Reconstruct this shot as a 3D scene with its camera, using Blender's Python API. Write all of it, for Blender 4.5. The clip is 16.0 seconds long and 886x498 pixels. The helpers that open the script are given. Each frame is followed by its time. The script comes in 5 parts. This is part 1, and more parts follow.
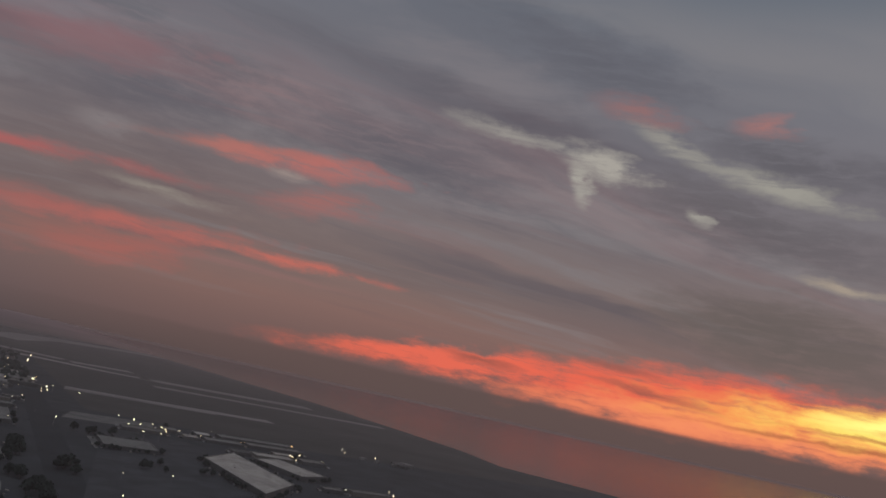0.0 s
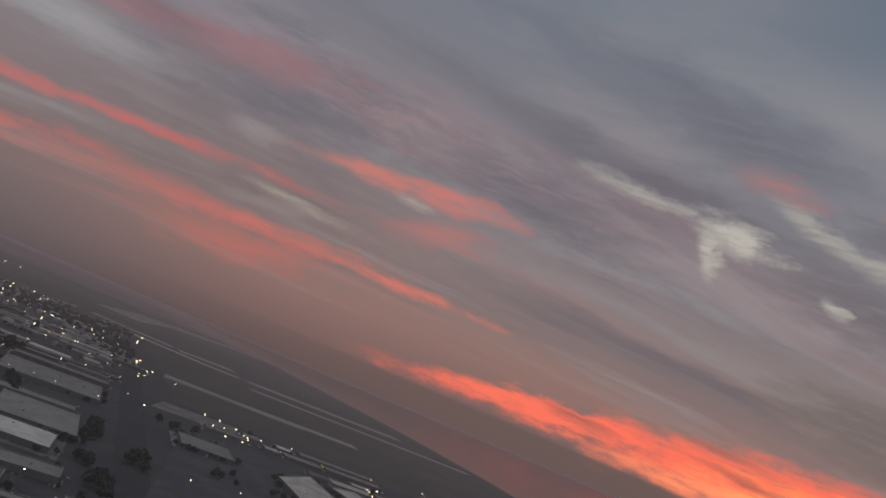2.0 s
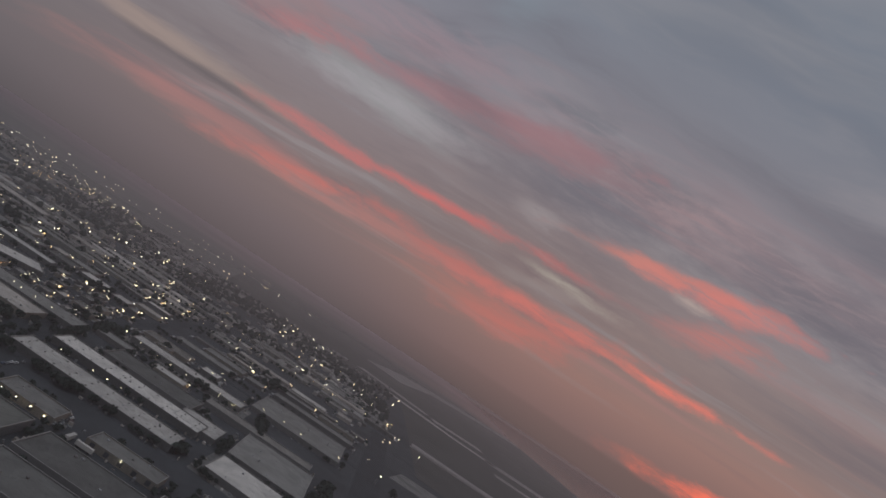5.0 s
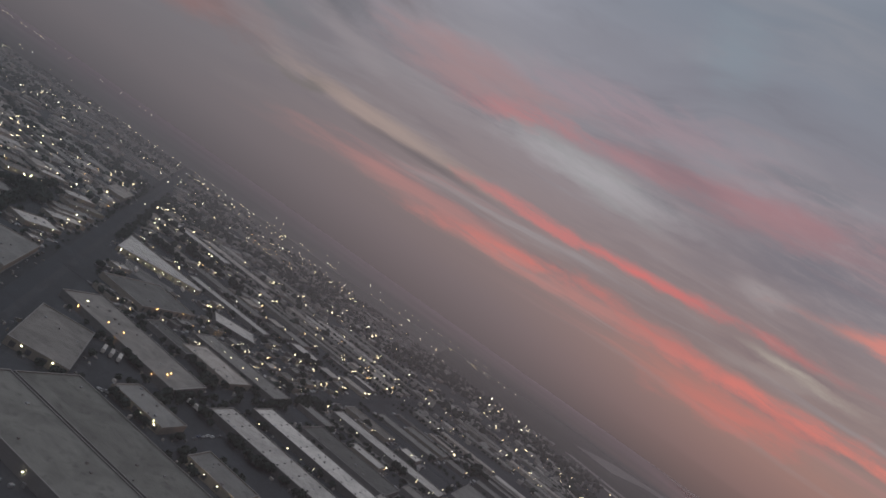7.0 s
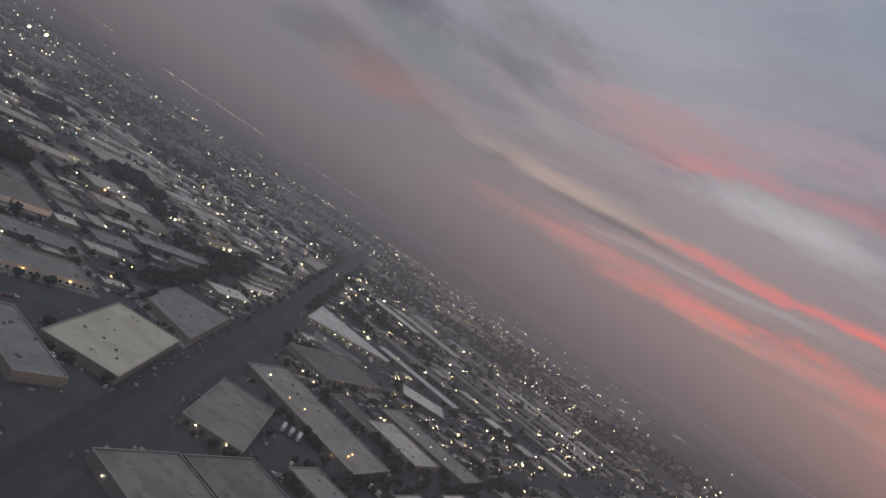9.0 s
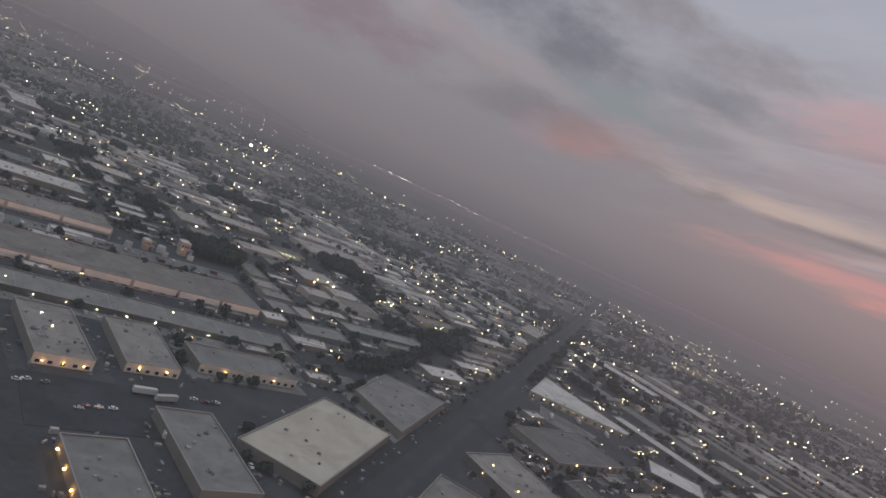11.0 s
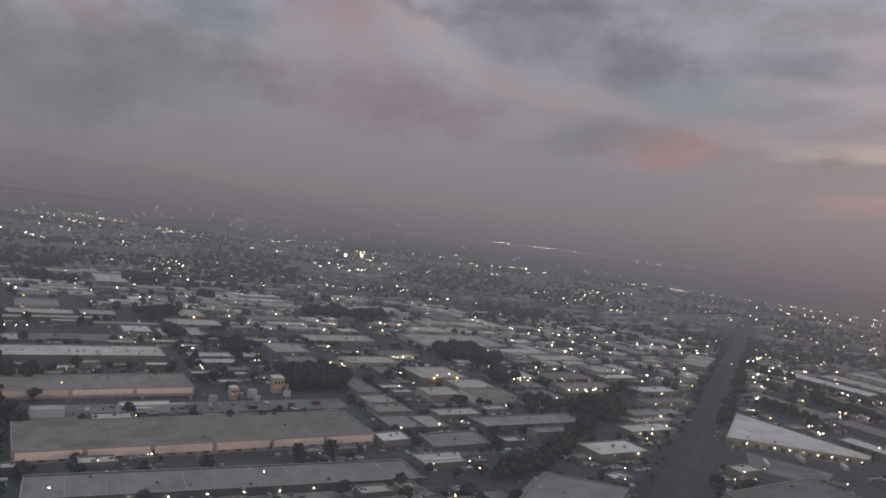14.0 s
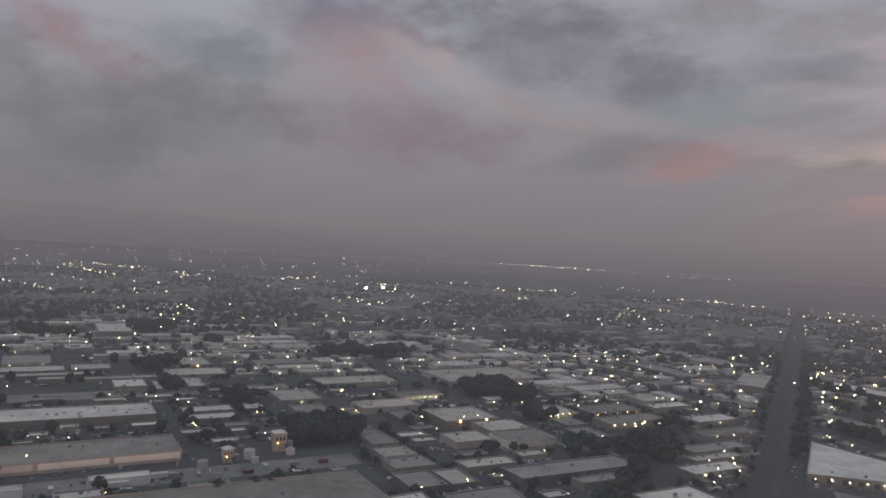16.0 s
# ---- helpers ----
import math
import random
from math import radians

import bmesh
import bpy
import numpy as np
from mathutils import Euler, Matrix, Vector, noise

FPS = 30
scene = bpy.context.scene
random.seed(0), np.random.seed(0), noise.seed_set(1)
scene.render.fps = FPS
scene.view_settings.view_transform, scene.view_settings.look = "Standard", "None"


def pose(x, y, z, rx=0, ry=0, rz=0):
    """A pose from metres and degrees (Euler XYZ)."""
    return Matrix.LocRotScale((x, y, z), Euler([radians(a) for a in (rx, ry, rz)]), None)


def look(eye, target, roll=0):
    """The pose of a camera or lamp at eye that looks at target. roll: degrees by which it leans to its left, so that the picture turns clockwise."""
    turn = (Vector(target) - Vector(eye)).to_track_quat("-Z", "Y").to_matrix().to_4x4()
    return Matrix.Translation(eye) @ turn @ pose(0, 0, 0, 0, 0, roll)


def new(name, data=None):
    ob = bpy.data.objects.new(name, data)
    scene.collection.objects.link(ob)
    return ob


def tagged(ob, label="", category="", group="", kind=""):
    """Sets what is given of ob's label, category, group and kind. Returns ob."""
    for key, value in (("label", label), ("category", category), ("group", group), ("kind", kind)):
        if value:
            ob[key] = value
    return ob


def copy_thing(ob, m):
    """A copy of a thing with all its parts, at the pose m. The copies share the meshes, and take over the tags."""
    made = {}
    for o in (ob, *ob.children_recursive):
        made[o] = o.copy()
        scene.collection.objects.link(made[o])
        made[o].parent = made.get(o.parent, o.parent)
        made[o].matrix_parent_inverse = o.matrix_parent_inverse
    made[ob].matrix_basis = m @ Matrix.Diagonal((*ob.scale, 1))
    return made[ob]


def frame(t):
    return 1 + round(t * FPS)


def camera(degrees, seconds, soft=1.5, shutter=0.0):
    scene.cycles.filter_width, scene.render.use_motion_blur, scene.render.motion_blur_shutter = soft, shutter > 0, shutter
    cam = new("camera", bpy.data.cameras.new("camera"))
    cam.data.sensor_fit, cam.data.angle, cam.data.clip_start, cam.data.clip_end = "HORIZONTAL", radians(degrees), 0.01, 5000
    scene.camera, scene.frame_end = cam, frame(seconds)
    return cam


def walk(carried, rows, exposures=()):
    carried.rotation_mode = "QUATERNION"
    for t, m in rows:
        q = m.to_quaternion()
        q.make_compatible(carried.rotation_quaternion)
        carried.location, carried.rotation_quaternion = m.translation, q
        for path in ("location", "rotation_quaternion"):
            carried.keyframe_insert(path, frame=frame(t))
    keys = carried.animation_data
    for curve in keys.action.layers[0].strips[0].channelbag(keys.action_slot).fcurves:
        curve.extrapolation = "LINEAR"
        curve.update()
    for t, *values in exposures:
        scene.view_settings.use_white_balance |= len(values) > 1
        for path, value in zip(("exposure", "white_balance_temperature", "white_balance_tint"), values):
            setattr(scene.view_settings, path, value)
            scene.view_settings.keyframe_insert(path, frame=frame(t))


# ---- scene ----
# The flight: seconds, place, heading (degrees to the left of +y), pitch, lean to the left.
cam = camera(61.41, 16.0, soft=1.7)


def flown(x, y, z, yaw, pitch, lean):
    a, p = radians(yaw), radians(pitch)
    way = Vector((-math.sin(a) * math.cos(p), math.cos(a) * math.cos(p), math.sin(p)))
    return look((x, y, z), Vector((x, y, z)) + way * 100, lean)


walk(cam, [
    (0, flown(-330.78, -380.08, 151.22, -91.243, 10.179, 12.562)),
    (0.5, flown(-313.38, -379.01, 153.07, -90.395, 10.315, 15.616)),
    (1, flown(-295.99, -377.74, 155.04, -88.403, 10.358, 17.801)),
    (1.5, flown(-278.67, -375.87, 157.31, -85.152, 10.407, 20.408)),
    (2, flown(-261.37, -373.78, 159.80, -81.702, 10.471, 23.041)),
    (2.5, flown(-244.23, -370.95, 162.42, -78.475, 10.586, 25.282)),
    (3, flown(-227.25, -367.63, 165.00, -75.163, 10.630, 27.491)),
    (3.2, flown(-220.50, -366.23, 165.97, -73.580, 10.555, 28.560)),
    (5.3, flown(-155.00, -336.71, 171.83, -57.807, 5.875, 34.522)),
    (5.5, flown(-149.31, -332.95, 172.03, -56.150, 5.445, 35.193)),
    (6, flown(-135.30, -323.30, 172.45, -52.282, 3.827, 35.474)),
    (6.5, flown(-121.27, -313.41, 173.04, -47.922, 3.348, 35.462)),
    (7, flown(-108.54, -301.98, 173.15, -43.787, 2.458, 35.253)),
    (7.5, flown(-96.65, -289.61, 172.82, -40.000, 1.226, 34.900)),
    (8, flown(-85.83, -276.21, 171.96, -36.547, -0.442, 34.547)),
    (8.5, flown(-75.69, -262.11, 170.66, -32.387, -1.074, 34.543)),
    (8.7, flown(-71.94, -256.20, 170.08, -30.999, -1.238, 33.974)),
    (10.8, flown(-36.47, -190.23, 164.77, -13.720, -5.031, 27.489)),
    (11, flown(-34.60, -183.28, 163.97, -12.093, -5.246, 24.716)),
    (11.5, flown(-29.86, -165.76, 161.84, -7.988, -5.464, 18.454)),
    (12, flown(-24.83, -148.14, 159.66, -4.883, -5.116, 13.255)),
    (12.5, flown(-20.44, -130.22, 157.57, -3.466, -4.503, 9.549)),
    (13, flown(-16.49, -112.04, 155.74, -2.665, -3.718, 6.765)),
    (13.5, flown(-13.08, -93.71, 154.14, -2.351, -3.069, 6.180)),
    (14, flown(-9.76, -75.36, 152.66, -2.139, -2.560, 6.822)),
    (14.5, flown(-6.94, -56.93, 151.26, -1.933, -2.019, 7.416)),
    (15, flown(-4.30, -38.29, 150.01, -1.616, -1.428, 7.031)),
    (15.5, flown(-1.78, -19.31, 148.95, -1.025, -1.034, 4.811)),
    (16, flown(0.00, 0.00, 148.00, 0.024, -0.609, 3.134)),
], exposures=[(0.0, -0.47), (1.0, -0.32), (2.0, -0.15), (3.0, -0.2), (5.5, 0.0), (8.5, 0.28), (11.0, 0.60), (13.5, 0.60), (16.0, 0.54)])

# ---- sky and sun ----
def lin(r, g, b):
    return tuple((c / 255 / 12.92 if c <= 10 else ((c / 255 + 0.055) / 1.055) ** 2.4) for c in (r, g, b)) + (1,)


def node(tree, kind, **inputs):
    n = tree.nodes.new(kind)
    for key, value in inputs.items():
        slot = n.inputs[int(key[1:])] if key[0] == "i" and key[1:].isdigit() else n.inputs[key.replace("_", " ")]
        if isinstance(value, bpy.types.NodeSocket):
            tree.links.new(value, slot)
        else:
            slot.default_value = value
    return n


def maths(tree, op, a, b=0.0, clamp=False):
    n = node(tree, "ShaderNodeMath", i0=a, i1=b)
    n.operation, n.use_clamp = op, clamp
    return n.outputs[0]


def span(tree, value, a, b, c=0.0, d=1.0):
    n = node(tree, "ShaderNodeMapRange", i0=value, i1=a, i2=b, i3=c, i4=d)
    n.interpolation_type = "SMOOTHSTEP"
    return n.outputs[0]


def blend(tree, fac, a, b):
    n = tree.nodes.new("ShaderNodeMix")
    n.data_type = "RGBA"
    for slot, value in ((0, fac), (6, a), (7, b)):
        if isinstance(value, bpy.types.NodeSocket):
            tree.links.new(value, n.inputs[slot])
        else:
            n.inputs[slot].default_value = value
    return n.outputs[2]


def ramp(tree, fac, stops):
    n = node(tree, "ShaderNodeValToRGB", Fac=fac)
    els = n.color_ramp.elements
    els[0].position, els[0].color = stops[0]
    els[1].position, els[1].color = stops[-1]
    for at, colour in stops[1:-1]:
        els.new(at).color = colour
    return n.outputs[0]


world = bpy.data.worlds.new("dusk_sky")
scene.world = world
world.use_nodes = True
W = world.node_tree
W.nodes.clear()
way = node(W, "ShaderNodeTexCoord").outputs["Generated"]
xyz = node(W, "ShaderNodeSeparateXYZ", i0=way)
bearing = maths(W, "MULTIPLY", maths(W, "ARCTAN2", xyz.outputs[0], xyz.outputs[1]), 57.2958)
height = maths(W, "MULTIPLY", maths(W, "ARCSINE", xyz.outputs[2]), 57.2958)


def column(stops):
    return ramp(W, maths(W, "DIVIDE", maths(W, "ADD", height, 6.0), 66.0, True), [((e + 6) / 66, lin(*c)) for e, c in stops])


ahead = column([(-4, (84, 82, 86)), (-1.9, (92, 88, 92)), (-0.7, (98, 94, 98)), (1, (107, 102, 106)), (5, (114, 111, 116)), (9, (122, 119, 124)), (14, (131, 131, 139)), (24, (150, 156, 166)), (36, (150, 159, 171)), (60, (222, 227, 236))])
middle = column([(-4, (86, 77, 79)), (-1.8, (101, 91, 93)), (1, (117, 104, 106)), (4, (132, 115, 114)), (8, (134, 120, 121)), (14, (141, 133, 138)), (21, (143, 143, 153)), (29, (129, 140, 153)), (38, (132, 144, 158)), (60, (222, 227, 236))])
sunward = column([(-4, (90, 79, 79)), (-1.8, (96, 83, 83)), (0.5, (128, 103, 100)), (4, (152, 119, 112)), (8, (146, 127, 123)), (14, (138, 129, 133)), (22, (140, 138, 146)), (31, (122, 130, 143)), (40, (106, 119, 135)), (60, (220, 225, 234))])
sky = blend(W, span(W, bearing, 12.0, 52.0), ahead, middle)
sky = blend(W, span(W, bearing, 46.0, 74.0), sky, sunward)

# clouds lie in a high level sheet, drawn out along one wind direction
lay = node(W, "ShaderNodeCombineXYZ", i0=bearing, i1=height)
lift = maths(W, "ADD", maths(W, "MAXIMUM", xyz.outputs[2], 0.0), 0.085)
flat = node(W, "ShaderNodeCombineXYZ", i0=maths(W, "DIVIDE", xyz.outputs[0], lift), i1=maths(W, "DIVIDE", xyz.outputs[1], lift))


def cloud(turn, along, across, place, detail, rough, vector=None):
    m = node(W, "ShaderNodeMapping", Vector=vector or flat.outputs[0], Rotation=(0, 0, radians(turn)), Location=place)
    k = node(W, "ShaderNodeVectorMath", i0=m.outputs[0], i1=(across, along, 1))
    k.operation = "MULTIPLY"
    return node(W, "ShaderNodeTexNoise", Vector=k.outputs[0], Scale=1.0, Detail=detail, Roughness=rough)


def offset(colour, size, base):
    a = node(W, "ShaderNodeVectorMath", i0=colour, i1=(0.5, 0.5, 0.5))
    a.operation = "SUBTRACT"
    b = node(W, "ShaderNodeVectorMath", i0=a.outputs[0], i1=size, i2=base)
    b.operation = "MULTIPLY_ADD"
    return b.outputs[0]


curl = offset(cloud(-15, 0.5, 0.9, (3, 1, 0), 4.0, 0.6).outputs["Color"], (0.9, 0.9, 0.0), flat.outputs[0])
wisps = cloud(-15, 0.28, 1.25, (0, 0, 0), 5.0, 0.54, curl).outputs["Fac"]
broad = cloud(-20, 0.22, 0.62, (4.7, 2.1, 5), 5.0, 0.55, curl).outputs["Fac"]
veils = cloud(-12, 0.16, 0.9, (9.3, 7.7, 2), 6.0, 0.6, curl).outputs["Fac"]
frayed = cloud(-15, 0.9, 3.2, (1, 5, 3), 4.0, 0.52, curl).outputs["Color"]
bent = offset(frayed, (5.0, 1.5, 0.0), offset(cloud(-15, 0.3, 0.9, (6, 2, 4), 2.0, 0.5).outputs["Color"], (6.0, 1.3, 0.0), lay.outputs[0]))
aloft = span(W, height, 1.5, 8.0)
sky = blend(W, maths(W, "MULTIPLY", span(W, broad, 0.46, 0.66), maths(W, "MULTIPLY", aloft, span(W, bearing, 45.0, 95.0, 0.3, 0.32))), sky, lin(100, 98, 107))
sky = blend(W, maths(W, "MULTIPLY", span(W, wisps, 0.52, 0.70, 0, 0.7), maths(W, "MULTIPLY", aloft, span(W, bearing, 8.0, 42.0, 0.06, 0.8))), sky, lin(158, 154, 157))
sky = blend(W, maths(W, "MULTIPLY", span(W, wisps, 0.47, 0.30, 0, 0.6), maths(W, "MULTIPLY", aloft, span(W, bearing, 8.0, 42.0, 0.06, 0.85))), sky, lin(102, 97, 106))
mottle = cloud(-15, 0.75, 1.9, (2.2, 8.1, 6), 6.0, 0.62, curl).outputs["Fac"]
high = span(W, height, 5.0, 13.0)
sky = blend(W, maths(W, "MULTIPLY", span(W, mottle, 0.5, 0.72, 0, 0.42), maths(W, "MULTIPLY", high, span(W, bearing, 8.0, 40.0, 0.12, 1.0))), sky, lin(150, 147, 152))
sky = blend(W, maths(W, "MULTIPLY", span(W, mottle, 0.5, 0.28, 0, 0.42), maths(W, "MULTIPLY", high, span(W, bearing, 8.0, 40.0, 0.12, 1.0))), sky, lin(97, 94, 104))
rosy = maths(W, "MULTIPLY", maths(W, "MULTIPLY", span(W, bearing, 15.0, 40.0), span(W, bearing, 95.0, 60.0, 0.35, 1.0)), span(W, height, 30.0, 12.0))
sky = blend(W, maths(W, "MULTIPLY", maths(W, "MULTIPLY", span(W, veils, 0.52, 0.7, 0, 0.75), aloft), rosy), sky, lin(184, 128, 126))
rag_at = node(W, "ShaderNodeMapping", Vector=lay.outputs[0], Rotation=(0, 0, radians(-5)))
rag_in = node(W, "ShaderNodeVectorMath", i0=rag_at.outputs[0], i1=(0.16, 0.85, 1))
rag_in.operation = "MULTIPLY"
rag = node(W, "ShaderNodeTexNoise", Vector=offset(frayed, (0.7, 0.9, 0.0), rag_in.outputs[0]), Scale=1.0, Detail=5.0, Roughness=0.56).outputs["Fac"]
torn = maths(W, "MULTIPLY", maths(W, "SUBTRACT", rag, 0.5), 2.6)


def after(place):
    """The same place, worked out only once the sky so far is known: keeps the long chain of cloud layers cheap to evaluate."""
    n = node(W, "ShaderNodeVectorMath", i0=sky, i1=(0.0, 0.0, 1e-6), i2=place)
    n.operation = "MULTIPLY_ADD"
    return n.outputs[0]


def streak(b0, e0, b1, e1, half, colour, amount, soft=1.0, ragged=1.0):
    """A band of cloud from bearing and height to bearing and height, in degrees."""
    global sky
    length = math.hypot(b1 - b0, e1 - e0) / 2 * 1.2
    m = node(W, "ShaderNodeMapping", Vector=after(bent), Location=((b0 + b1) / 2, (e0 + e1) / 2, 0), Rotation=(0, 0, math.atan2(e1 - e0, b1 - b0)), Scale=(length, half, 1))
    m.vector_type = "TEXTURE"
    far = node(W, "ShaderNodeVectorMath", i0=m.outputs[0])
    far.operation = "LENGTH"
    edge = maths(W, "ADD", far.outputs["Value"], maths(W, "MULTIPLY", torn, ragged))
    mask = span(W, edge, 0.75 + 0.5 * soft, 0.75 - 0.65 * soft, 0.0, amount)
    sky = blend(W, maths(W, "MINIMUM", mask, 1.0), sky, lin(*colour))


# the same, for banks with a firmer outline: soft billows ahead, torn heads near the sunset
settled = offset(frayed, (0.4, 0.12, 0.0), lay.outputs[0])
puff_in = node(W, "ShaderNodeVectorMath", i0=settled, i1=(0.16, 0.30, 1))
puff_in.operation = "MULTIPLY"
puff = node(W, "ShaderNodeTexNoise", Vector=puff_in.outputs[0], Scale=1.0, Detail=7.0, Roughness=0.58)
eased = offset(puff.outputs["Color"], (5.0, 3.2, 0.0), settled)
billow = maths(W, "MULTIPLY", maths(W, "SUBTRACT", puff.outputs["Fac"], 0.5), 2.4)
shred_in = node(W, "ShaderNodeVectorMath", i0=settled, i1=(0.30, 0.75, 1))
shred_in.operation = "MULTIPLY"
shred = node(W, "ShaderNodeTexNoise", Vector=shred_in.outputs[0], Scale=1.0, Detail=6.0, Roughness=0.6)
nudged = offset(shred.outputs["Color"], (3.0, 1.1, 0.0), settled)
tatter = maths(W, "MULTIPLY", maths(W, "SUBTRACT", shred.outputs["Fac"], 0.5), 2.6)


fine_in = node(W, "ShaderNodeVectorMath", i0=nudged, i1=(0.22, 2.1, 1))
fine_in.operation = "MULTIPLY"
fine = node(W, "ShaderNodeTexNoise", Vector=fine_in.outputs[0], Scale=1.0, Detail=6.0, Roughness=0.62).outputs["Fac"]
strands = maths(W, "MULTIPLY", span(W, fine, 0.28, 0.58, 0.45, 1.25), span(W, shred.outputs["Fac"], 0.3, 0.6, 0.7, 1.05))
gauze = span(W, puff.outputs["Fac"], 0.35, 0.65, 1.1, 0.75)


def band(b0, e0, b1, e1, half, colour, amount, soft=1.0, ragged=0.85, round_=False):
    """A bank of cloud from bearing and height to bearing and height, in degrees."""
    global sky
    length = math.hypot(b1 - b0, e1 - e0) / 2 * 1.15 + half * 0.4
    m = node(W, "ShaderNodeMapping", Vector=after(eased if round_ else nudged), Location=((b0 + b1) / 2, (e0 + e1) / 2, 0), Rotation=(0, 0, math.atan2(e1 - e0, b1 - b0)), Scale=(length, half * 1.25, 1))
    m.vector_type = "TEXTURE"
    far = node(W, "ShaderNodeVectorMath", i0=m.outputs[0])
    far.operation = "LENGTH"
    edge = maths(W, "ADD", far.outputs["Value"], maths(W, "MULTIPLY", billow if round_ else tatter, ragged))
    mask = maths(W, "MULTIPLY", span(W, edge, 0.8 + 0.55 * soft, 0.8 - 0.7 * soft, 0.0, amount), gauze if round_ else strands)
    sky = blend(W, maths(W, "MINIMUM", mask, 1.0), sky, lin(*colour))


# ahead: violet and teal banks, pale gaps and rose patches
band(-31.0, 5.3, -22.0, 5.5, 3.91, (86, 90, 94), 0.4, 0.9, 0.8, True)
band(-22.6, 9.8, -12.7, 8.9, 1.74, (100, 97, 103), 0.5, 0.9, 0.8, True)
band(-31.3, 12.8, -29.3, 10.0, 1.74, (100, 96, 103), 0.6, 0.9, 0.8, True)
band(4.0, 17.3, 29.8, 16.0, 1.96, (114, 108, 113), 0.7, 0.9, 0.8, True)
band(-14.3, 15.9, -2.0, 16.2, 2.17, (95, 90, 102), 0.7, 0.9, 0.8, True)
band(-11.8, 8.9, 4.5, 7.9, 2.39, (110, 96, 103), 0.7, 0.9, 0.8, True)
band(-12.0, 12.6, -1.9, 14.2, 2.61, (130, 116, 121), 0.9, 0.9, 0.8, True)
band(-3.0, 17.0, 18.5, 12.8, 3.10, (90, 91, 99), 0.68, 0.9, 0.8, True)
band(-5.0, 14.8, 3.5, 10.5, 0.80, (136, 129, 132), 1.0, 0.9, 0.8, True)
band(4.4, 10.0, 12.1, 8.9, 1.09, (118, 112, 116), 0.8, 0.9, 0.8, True)
band(-31.0, 9.0, -15.0, 7.5, 3.4, (91, 93, 98), 0.5, 0.9, 0.8, True)
band(3.0, 10.8, 15.0, 9.2, 0.9, (128, 121, 125), 0.85, 0.9, 0.8, True)
band(15.7, 10.2, 24.1, 10.5, 1.22, (112, 118, 122), 0.9, 0.9, 0.8, True)
band(8.9, 6.8, 14.2, 7.7, 1.30, (92, 90, 94), 0.4, 0.9, 0.8, True)
band(13.1, 6.5, 23.5, 6.9, 1.13, (122, 101, 100), 0.6, 0.9, 0.8, True)
band(24.7, 6.3, 30.3, 7.7, 0.43, (115, 109, 107), 0.7, 0.9, 0.8, True)
band(20.2, 12.9, 30.0, 12.9, 1.30, (92, 93, 99), 0.5, 0.9, 0.8, True)
band(-20.9, 13.1, -12.9, 12.5, 1.52, (100, 105, 110), 0.8, 0.9, 0.8, True)
band(-30.1, 14.1, -23.0, 10.9, 1.30, (121, 97, 102), 0.8, 0.9, 0.8, True)
band(109.6, 8.6, 122.8, 7.8, 2.17, (118, 108, 105), 0.55)
# middle: long salmon bands low down, rose and pale sheets above
streak(15.0, 5.7, 23.5, 7.6, 1.12, (143, 111, 111), 0.38, 1.1, 0.7)
streak(18.8, 8.6, 27.9, 7.2, 0.99, (133, 124, 127), 0.60, 1.1, 0.7)
streak(23.7, 11.7, 33.1, 10.3, 0.99, (141, 134, 138), 0.60, 1.1, 0.7)
streak(30.7, 13.6, 44.4, 15.5, 2.11, (156, 128, 130), 0.75, 1.1, 0.7)
streak(34.9, 17.8, 50.3, 23.9, 1.99, (130, 130, 139), 0.50, 1.1, 0.7)
streak(51.2, 27.5, 57.6, 24.0, 2.54, (129, 140, 150), 0.50, 1.1, 0.7)
streak(42.4, 13.3, 58.1, 13.9, 1.43, (150, 150, 152), 0.85, 1.1, 0.7)
streak(53.7, 14.5, 58.7, 14.2, 0.91, (105, 103, 111), 0.60, 1.1, 0.7)
streak(58.4, 12.2, 64.9, 12.6, 1.18, (124, 118, 124), 0.60, 1.1, 0.7)
streak(26.7, 7.4, 42.4, 8.3, 0.72, (158, 141, 135), 0.85, 1.1, 0.7)
streak(33.8, 7.0, 42.3, 7.6, 0.45, (101, 95, 98), 0.65, 1.1, 0.7)
streak(31.0, 4.2, 48.6, 5.8, 0.99, (169, 124, 121), 0.68, 1.1, 0.7)
streak(57.8, 6.1, 68.2, 6.9, 0.59, (169, 118, 111), 0.68, 1.1, 0.7)
streak(59.7, 4.5, 69.3, 5.0, 1.04, (174, 118, 109), 0.68, 1.1, 0.7)
band(40.7, 17.2, 57.7, 20.2, 1.30, (152, 134, 142), 0.6)
band(59.4, 19.9, 66.2, 21.3, 0.70, (118, 118, 126), 0.6)
band(63.5, 19.1, 74.9, 19.2, 1.09, (112, 114, 122), 0.6)
band(43.2, 12.9, 57.2, 14.0, 0.96, (163, 158, 163), 0.6)
band(38.1, 13.1, 46.4, 15.4, 0.70, (168, 123, 126), 0.8)
band(46.7, 15.1, 67.9, 19.0, 0.61, (162, 123, 127), 0.75)
band(42.3, 8.1, 51.4, 8.7, 0.48, (188, 122, 120), 0.8)
band(51.4, 8.7, 66.3, 10.2, 0.42, (216, 116, 112), 0.9, 1.15)
band(66.3, 10.2, 72.2, 10.3, 0.35, (190, 112, 110), 0.75)
band(65.1, 8.8, 72.6, 9.7, 0.43, (118, 103, 108), 0.6)
band(42.1, 4.2, 54.9, 6.3, 0.61, (190, 118, 112), 0.8)
band(54.9, 6.3, 69.2, 6.2, 0.6, (196, 117, 110), 0.75, 1.15)
